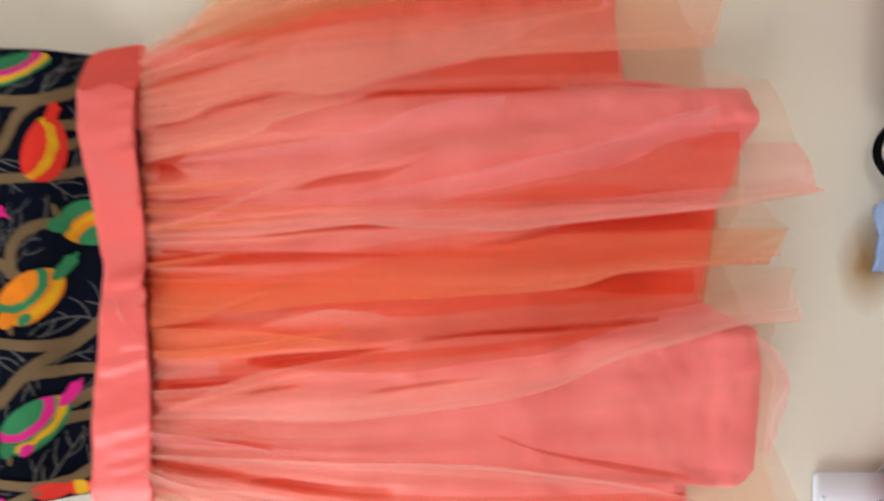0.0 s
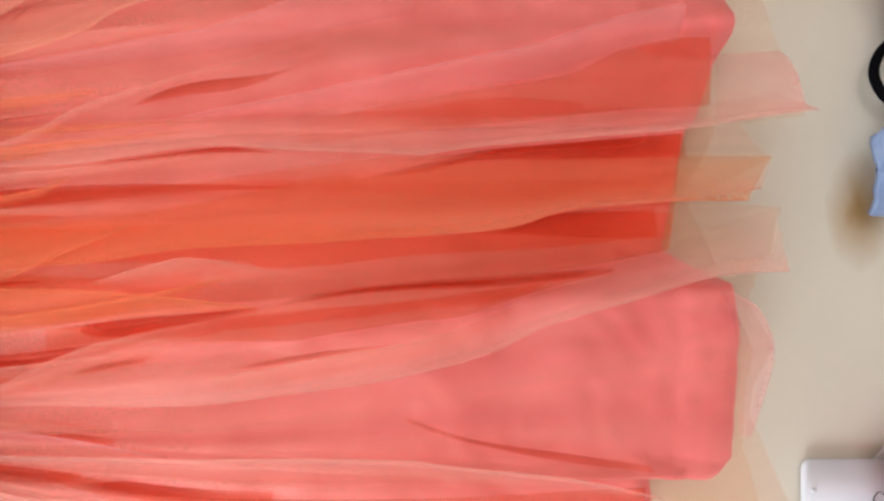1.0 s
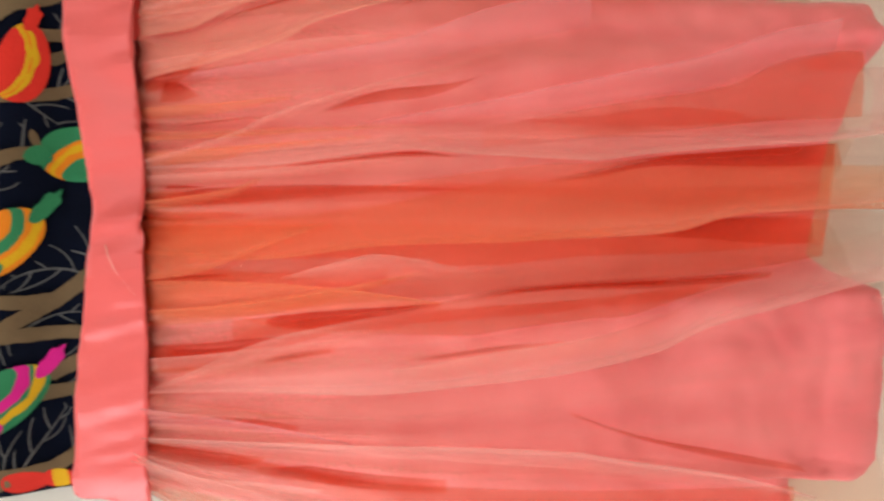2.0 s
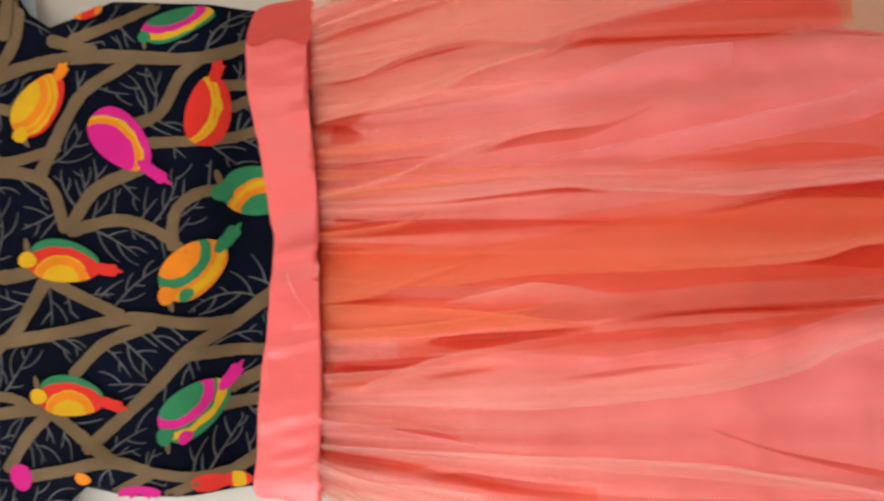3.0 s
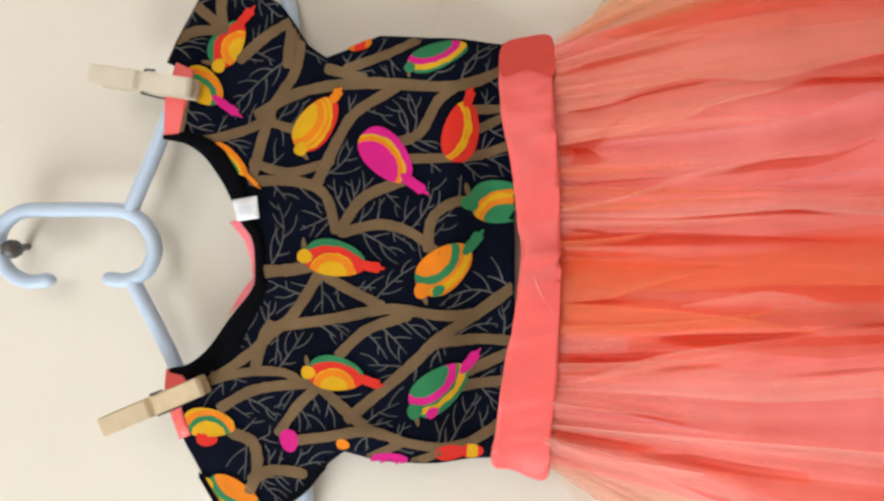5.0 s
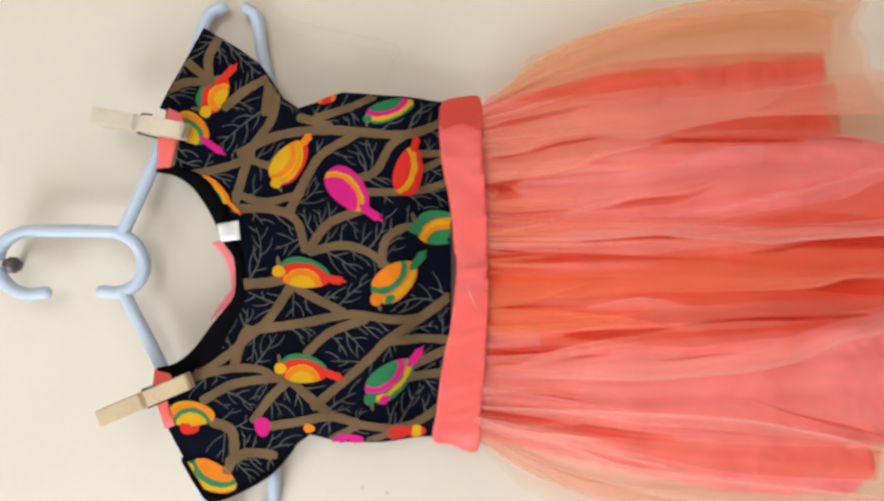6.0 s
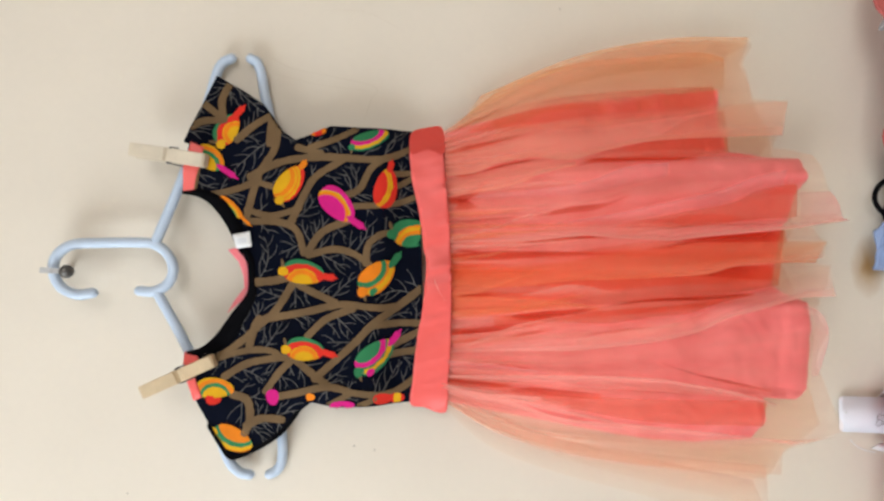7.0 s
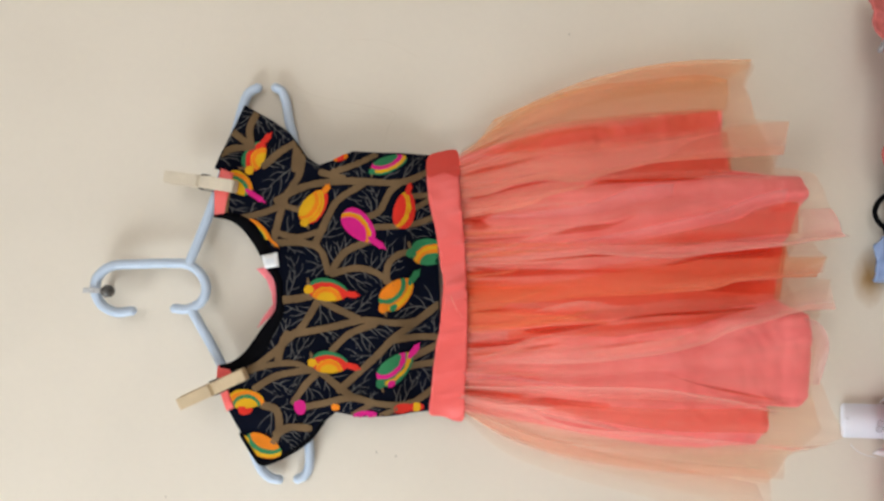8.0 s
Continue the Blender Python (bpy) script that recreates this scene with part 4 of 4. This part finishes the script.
pleat([(33, 749), (46, 702), (58, 675), (71, 630), (79, 601), (88, 572)], [(29, 749), (42, 702), (55, 675), (69, 630), (76, 601), (86, 572)], 0.0035, 29.6, M_SLIVER, "upper")
pleat([(32, 749), (50, 687), (53, 629), (55, 586), (57, 542), (55, 525), (60, 484), (68, 426), (73, 380), (79, 350)], [(30, 749), (32, 686), (35, 657), (41, 614), (40, 585), (40, 542), (40, 525), (45, 498), (51, 455), (59, 395), (67, 353), (71, 328)], 0.0030, 33.3, M_PLEAT, "lower")
# pale pink strip: the light along the lining's ridge put into colour
pleat([(53, 640), (64, 586), (75, 543), (83, 513), (95, 471), (111, 432), (121, 396)], [(50, 640), (58, 586), (64, 543), (71, 513), (80, 470), (91, 441), (103, 399)], 0.0010, 37.0, M_PINK, "upper")
pleat([(26, 749), (30, 686), (37, 628), (39, 605)], [(20, 749), (25, 686), (28, 656), (38, 605)], 0.0016, 40.7, M_SLIVER, "upper")
pleat([(6, 749), (7, 685), (15, 627), (29, 570), (29, 550), (37, 511), (40, 484), (45, 425), (48, 350)], [(-13, 749), (-13, 684), (-4, 626), (0, 569), (6, 511), (9, 483), (18, 454), (23, 409), (25, 364)], 0.0016, 44.4, M_ORANGE, "lower")
pleat([(16, 563), (25, 483), (37, 410), (48, 350)], [(1, 562), (4, 523), (9, 483), (18, 454), (23, 409), (31, 358)], 0.0030, 48.1, M_FINE, "lower")
pleat([(-22, 675), (-11, 640), (-8, 620), (-16, 568)], [(-23, 674), (-22, 640), (-20, 611), (-17, 566)], 0.0028, 51.8, M_SLIVER, "upper")
pleat([(-27, 749), (-26, 734), (-24, 683), (-25, 639), (-29, 596)], [(-47, 749), (-45, 733), (-40, 683), (-34, 639), (-30, 596)], 0.0010, 55.5, M_ORANGE, "upper")
pleat([(-86, 749), (-78, 732), (-53, 682), (-40, 639), (-31, 596)], [(-85, 749), (-80, 732), (-66, 681), (-53, 638), (-45, 583)], 0.0012, 59.2, M_SLIVER, "upper")
pleat([(-83, 749), (-78, 732), (-64, 681), (-53, 638), (-46, 583), (-37, 537), (-32, 492), (-21, 467), (-5, 424), (10, 385), (22, 349)], [(-84, 749), (-82, 731), (-77, 681), (-73, 622), (-67, 579), (-60, 535), (-49, 491), (-37, 466), (-25, 423), (-12, 378), (-9, 342)], 0.0030, 62.9, M_PLEAT, "lower")
pleat([(-62, 617), (-50, 565), (-42, 522), (-28, 481)], [(-70, 616), (-59, 565), (-49, 521), (-32, 481)], 0.0046, 66.6, M_SLIVER, "upper")
pleat([(-107, 749), (-106, 734), (-103, 695), (-99, 649), (-97, 591), (-98, 532), (-102, 505), (-111, 447), (-123, 400)], [(-110, 749), (-110, 733), (-110, 694), (-109, 649), (-110, 590), (-110, 530), (-112, 505), (-120, 446), (-126, 397)], 0.0026, 70.3, M_PLEAT, "upper")
pleat([(-91, 749), (-91, 734), (-92, 695), (-94, 665), (-98, 635)], [(-101, 749), (-100, 734), (-97, 695), (-98, 664), (-98, 635)], 0.0016, 74.0, M_PINK, "upper")
pleat([(-114, 749), (-122, 710), (-121, 678), (-121, 648)], [(-116, 749), (-133, 709), (-134, 687), (-130, 662)], 0.0030, 77.7, M_PLEAT, "upper")
pleat([(-120, 749), (-127, 681), (-141, 625), (-146, 544), (-156, 443), (-166, 378)], [(-131, 749), (-154, 679), (-160, 623), (-167, 541), (-173, 441), (-156, 320)], 0.0030, 81.4, M_PLEAT, "upper")
pleat([(-112, 749), (-114, 693), (-116, 654), (-141, 579)], [(-119, 749), (-125, 692), (-132, 653), (-144, 575)], 0.0030, 85.1, M_PLEAT, "lower")
pleat([(99, 382), (88, 379), (64, 381)], [(102, 345), (89, 341), (71, 335)], 0.0030, 88.8, M_PINK, "lower")
pleat([(-20, 372), (-32, 368), (-55, 365), (-84, 363), (-93, 363)], [(-20, 368), (-28, 356), (-48, 348), (-72, 352), (-92, 358)], 0.0030, 92.5, M_PINK, "lower")
tuck([(101, 722), (110, 699), (115, 678), (118, 659)], [(100, 722), (107, 699), (112, 678), (117, 659)], M_FURROW_SHADE)
tuck([(98, 746), (99, 734), (103, 719)], [(96, 746), (97, 734), (101, 719)], M_FURROW_SHADE)
tuck([(110, 628), (120, 605), (122, 573), (128, 495)], [(109, 628), (115, 605), (118, 573), (125, 495)], M_FURROW_SHADE)
tuck([(75, 742), (73, 729), (67, 719)], [(63, 742), (63, 729), (66, 719)], M_TUCK_SHADE)
tuck([(51, 738), (55, 709), (58, 678)], [(50, 738), (53, 709), (57, 678)], M_TUCK_SHADE)
tuck([(59, 662), (69, 630), (76, 589), (85, 569)], [(58, 662), (63, 629), (68, 601), (84, 569)], M_TUCK_SHADE)
tuck([(32, 686), (35, 657), (41, 614), (40, 591)], [(30, 686), (33, 657), (38, 614), (39, 591)], M_FURROW_SHADE)
tuck([(22, 738), (22, 727), (22, 715)], [(20, 738), (20, 727), (21, 715)], M_FURROW_SHADE)
tuck([(30, 550), (37, 524), (44, 498), (50, 455), (58, 395)], [(29, 550), (33, 524), (39, 498), (42, 455), (46, 395)], M_FURROW_SHADE)
tuck([(6, 496), (10, 477), (17, 454), (21, 409)], [(5, 496), (6, 477), (5, 439), (6, 409)], M_TUCK_SHADE)
tuck([(-44, 695), (-36, 653), (-33, 625), (-30, 596)], [(-46, 682), (-44, 653), (-37, 624), (-31, 596)], M_FURROW_SHADE)
tuck([(-29, 590), (-22, 567), (-18, 533), (-15, 488)], [(-30, 590), (-25, 567), (-20, 533), (-17, 488)], M_FURROW_SHADE)
tuck([(-24, 572), (-18, 536), (-13, 482), (-9, 428)], [(-25, 572), (-21, 536), (-18, 482), (-12, 432)], M_FURROW_SHADE)
tuck([(-58, 611), (-50, 571), (-46, 537)], [(-59, 611), (-52, 571), (-46, 537)], M_TUCK_SHADE)
tuck([(-83, 528), (-93, 492), (-101, 448), (-109, 405)], [(-84, 528), (-94, 492), (-104, 448), (-111, 404)], M_TUCK_SHADE)
tuck([(-120, 685), (-114, 663), (-113, 649), (-116, 589)], [(-121, 684), (-119, 663), (-120, 633), (-121, 589)], M_TUCK_SHADE)
tuck([(-25, 736), (-22, 715), (-21, 699)], [(-26, 736), (-24, 715), (-22, 699)], M_TUCK_SHADE)
tuck([(-61, 734), (-58, 703), (-53, 682)], [(-65, 734), (-60, 703), (-55, 682)], M_TUCK_SHADE)
tuck([(-64, 687), (-58, 667), (-54, 646)], [(-65, 687), (-60, 667), (-55, 646)], M_TUCK_SHADE)
tuck([(-95, 731), (-92, 692), (-93, 662)], [(-97, 731), (-93, 692), (-95, 662)], M_TUCK_SHADE)


def hang(w, s):
    """A place on the overskirt, in mm: w across, s from waist to hem."""
    p = w * (len(FRONT) - 1)
    i = min(int(p), len(FRONT) - 2)
    q = []
    for rib in (FRONT[i], FRONT[i + 1]):
        c = np.array(curve(rib, 8))
        q.append(c[min(len(c) - 1, int(s * (len(c) - 1)))])
    return tuple(q[0] * (1 - p + i) + q[1] * (p - i))


# small gathers that run out from the waist seam
rnd = random.Random(11)
for k in range(20):
    w = 0.10 + 0.82 * (k + rnd.uniform(0.1, 0.9)) / 20
    reach = rnd.uniform(0.22, 0.62)
    wide = rnd.uniform(0.014, 0.032)
    lean = rnd.uniform(-0.03, 0.03)
    up = [hang(w + lean * f * f, reach * f) for f in (0.0, 0.35, 0.7, 1.0)]
    lo = [hang(w + lean * f * f + wide * g, reach * f) for f, g in ((0.0, 1.0), (0.35, 0.9), (0.7, 0.55), (1.0, 0.05))]
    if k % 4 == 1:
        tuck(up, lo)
    else:
        pleat(up, lo, 0.001 + 0.001 * (k % 2), 50 + k, M_ORANGE if 6 <= k < 13 else M_SLIVER, "lower" if k % 2 else "upper")


# ---- clothes pegs ----
def peg(name, tip, tail, y_tip, y_tail, wood, label):
    """A wooden spring peg: two tapered legs, a coil between them."""
    ob = thing(name, label, "clothes peg", group="pegs on the shoulders")
    a, b = Vector((tip[0] / 1000, y_tip, tip[1] / 1000)), Vector((tail[0] / 1000, y_tail, tail[1] / 1000))
    d = (b - a)
    length = d.length
    d.normalize()
    out = Vector((0, -1, 0))
    out = (out - d * out.dot(d)).normalized()
    side = d.cross(out)
    m = Matrix((side, d, out)).transposed().to_4x4()
    m.translation = a
    ob.matrix_world = m
    half = 0.0064
    for sgn in (1, -1):
        prof = [(0.0, 0.0), (0.0, 0.0042), (0.02, 0.0066), (0.30, 0.0075), (0.40, 0.0084), (0.44, 0.0084), (0.46, 0.0062), (0.50, 0.0062), (0.52, 0.0088), (0.8, 0.0098), (0.985, 0.0095), (1.0, 0.0085), (1.0, 0.0040), (0.55, 0.0012), (0.40, 0.0)]
        bm = bmesh.new()
        lo = [bm.verts.new((-half, s * length, sgn * (0.0006 + h))) for s, h in prof]
        hi = [bm.verts.new((half, s * length, sgn * (0.0006 + h))) for s, h in prof]
        n = len(prof)
        bm.faces.new(lo)
        bm.faces.new(hi[::-1])
        for i in range(n):
            bm.faces.new((lo[i], hi[i], hi[(i + 1) % n], lo[(i + 1) % n]))
        bmesh.ops.recalc_face_normals(bm, faces=bm.faces[:])
        bmesh.ops.bevel(bm, geom=[e for e in bm.edges if len(e.link_faces) == 2 and e.calc_face_angle() > 0.6], offset=0.0007, segments=2, affect="EDGES")
        part("leg", bm, wood, ob)
    coil = []
    for i in range(40):
        w = i / 39 * 4 * 2 * math.pi
        coil.append((-half - 0.001 + (2 * half + 0.002) * i / 39, 0.48 * length + 0.0028 * math.cos(w), 0.0028 * math.sin(w)))
    coil = [(half + 0.0012, 0.34 * length, 0.0088), (half + 0.0014, 0.46 * length, 0.0060)] + coil[::-1] + [(-half - 0.0014, 0.40 * length, -0.006), (-half - 0.0012, 0.33 * length, -0.0088)]
    tube("spring", coil, 0.0007, M_STEEL, ob, "steel coil spring", steps=3, sides=6)
    return ob


peg("clothes_peg", [(99, 992)][0], [(107, 1067)][0], -0.046, -0.036, M_WOOD, "pale wooden spring peg, light put into its colour, clipped on the shoulder")
peg("clothes_peg", [(-98, 974)][0], [(-131, 1040)][0], -0.046, -0.048, M_WOOD2, "tan wooden spring peg clipped aslant on the shoulder")


# ---- things heaped against the foot of the wall ----
def rumple(name, outline, y0, bulge, material, label, category, seed, group="", depth=0.05):
    """A crumpled soft piece: front and back sheets with folds, closed at the rim, standing on the floor."""
    poly = mm(outline)
    xs, zs = [p[0] for p in poly], [p[1] for p in poly]
    cx, cz = sum(xs) / len(xs), sum(zs) / len(zs)
    rx, rz = (max(xs) - min(xs)) / 2, (max(zs) - min(zs)) / 2

    def y(x, z):
        r = max(0.0, 1 - ((x - cx) / rx) ** 2) * max(0.0, 1 - ((z - cz) / rz) ** 4)
        return y0 - bulge * r ** 0.5 - 0.009 * wob(x * 45, z * 26, seed) - 0.005 * wob(x * 110, z * 80, seed) - 0.002 * abs(wob(x * 240, z * 160, seed))
    ob = cloth(name, poly, y, material, None, "", step=0.005, thick=0.003)
    return tagged(ob, label, category, group)


def down(top, left, right):
    """An outline from a ragged top edge down to the floor; widths in mm."""
    base = FLOOR * 1000 + 3
    return top + [(right, (top[-1][1] + base) / 2), (right + 6, base), (left - 6, base), (left, (top[0][1] + base) / 2)]


GARMENT = [(359, 297), (334, 298), (302, 299), (280, 295), (275, 290), (280, 285)]
g1 = rumple("coral_frock", down(GARMENT + [(234, 280), (210, 284), (189, 286), (164, 281), (147, 277), (140, 270)], GARMENT[0][0], [(138, 270)][0][0]), -0.035, 0.02, M_DUSTY, "folded coral frock with silver trim, heaped by the wall", "frock", 3.0)
trim_line = [(275, 302), (287, 294), (294, 277)]
tube("silver_trim", [(x, -0.064, z) for x, z in mm(trim_line)], 0.0035, M_SILVER, g1, "silver braid trim", steps=6, sides=6)
trim_line = [(230, 287), (224, 280), (224, 271)]
tube("silver_trim", [(x, -0.064, z) for x, z in mm(trim_line)], 0.004, M_SILVER, g1, "silver braid trim", steps=6, sides=6)

strap_pts = [(129, 215), (128, 232), (125, 250), (115, 264), (101, 269), (88, 262), (82, 248), (78, 227)]
strap = thing("black_strap", "black elastic strap looped up beside the wall", "strap", (mm(strap_pts)[0][0], -0.03, FLOOR))
st = [(x, -0.014 - 0.001 * i, z) for i, (x, z) in enumerate(mm(strap_pts))]
st = [(st[0][0] + 0.01, -0.03, FLOOR + 0.004), (st[0][0] + 0.002, -0.03, (FLOOR + st[0][2]) / 2)] + st + [(st[-1][0] - 0.002, -0.05, (FLOOR + st[-1][2]) / 2), (st[-1][0] - 0.01, -0.05, FLOOR + 0.004)]
s = tube("webbing", st, 0.0028, M_BLACK, strap, steps=8)
s.matrix_parent_inverse = Matrix.Translation(strap.location).inverted()

BLUE = [(21, 271), (45, 274), (63, 278), (72, 270), (76, 257), (80, 230)]
rumple("blue_packet", down(BLUE, BLUE[0][0], BLUE[-1][0]), -0.022, 0.012, M_PLASTIC, "crumpled pale blue plastic packet standing by the wall", "packet", 8.0)
GREY = [(78, 251), (105, 254), (136, 256), (145, 253), (150, 219)]
rumple("black_bag", down(GREY, GREY[0][0], GREY[-1][0]), -0.012, 0.01, M_BLACK, "black cloth bag standing by the wall", "bag", 12.0)
POUCH = [(0, 245), (12, 247), (18, 241), (22, 217)]
rumple("brown_pouch", down(POUCH, POUCH[0][0], POUCH[-1][0]), -0.012, 0.01, M_SPECK, "small dark brown cloth pouch by the wall", "pouch", 22.0)

RED = [(-240, 256), (-210, 261), (-154, 264), (-117, 266), (-92, 266), (-88, 262)]
rumple("red_frock", down(RED, RED[0][0], RED[-1][0]), -0.030, 0.02, M_RED, "folded red cotton frock heaped by the wall", "frock", 15.0)


def card(name, corners, y, material, label, category, thick=0.0008, radius=0.006):
    """A rounded card; corners in mm, in order round it."""
    c = [np.array(q) for q in mm(corners)]
    out = []
    for i in range(4):
        p, a, b = c[i], c[i - 1], c[(i + 1) % 4]
        u, v = (a - p) / np.linalg.norm(a - p), (b - p) / np.linalg.norm(b - p)
        for k in range(6):
            t = k / 5
            out.append(tuple(p + u * radius * (1 - t) ** 2 + v * radius * t ** 2))
    ob = cloth(name, out, lambda x, z: y, material, None, "", step=0.5, thick=thick)
    return tagged(ob, label, category)


TAG = [(-122, 295), (-122, 128), (-164, 126), (-162, 293)]
tag = card("hang_tag", TAG, -0.006, M_CARD, "white rounded card hang tag with dark script", "hang tag")
hole = mm([(-140, 287)])[0]
tube("eyelet", [(hole[0], -0.0064, hole[1]), (hole[0], -0.0070, hole[1])], 0.0014, M_FAINT, tag, "punched hole", steps=2, sides=10)


def stroke(pts, y, r=0.0005):
    tube("script_stroke", [(x, y, z) for x, z in mm(pts)], r, M_INK, tag, "dark script stroke", steps=5, sides=5)


stroke([(-143, 243), (-141, 247), (-146, 250), (-149, 243), (-154, 247), (-152, 252), (-147, 248)], -0.0072, 0.0003)
stroke([(-153, 242), (-147, 240), (-153, 240), (-146, 236), (-160, 236), (-158, 240)], -0.0072, 0.0003)
stroke([(-152, 236), (-142, 233), (-152, 233), (-148, 229), (-153, 231), (-149, 226), (-143, 222), (-153, 222), (-149, 217)], -0.0072, 0.0003)
card("care_label", [(-126, 251), (-105, 231), (-92, 198), (-125, 196)], -0.003, M_WHITE, "white printed care label behind the hang tag", "label", 0.0005, 0.002)
fold = card("folded_label", [(-179, 258), (-172, 247), (-180, 200), (-192, 199)], -0.010, M_WHITE, "small folded white label lying by the hang tag", "label", 0.0012, 0.002)
loop_pts = [(-169, 284), (-175, 278), (-180, 268), (-183, 254)]
tube("plastic_loop", [(x, -0.0105, z) for x, z in mm(loop_pts)], 0.0005, M_WHITE, fold, "clear plastic tag loop", steps=6, sides=5)
card("price_card", [(-187, 228), (-185, 173), (-212, 172), (-212, 227)], -0.0115, M_CARD, "small white rounded price card by the wall", "card", 0.0008, 0.004)
card("woven_label", [(-63, 229), (-51, 172), (-103, 170), (-87, 220)], -0.004, M_WHITE, "white woven label against the wall", "label", 0.0006, 0.002)
sticker = card("white_sticker", [(52, 272), (58, 225), (44, 224), (37, 269)], -0.046, M_CARD, "white sticker on the packet", "sticker", 0.0006, 0.002)
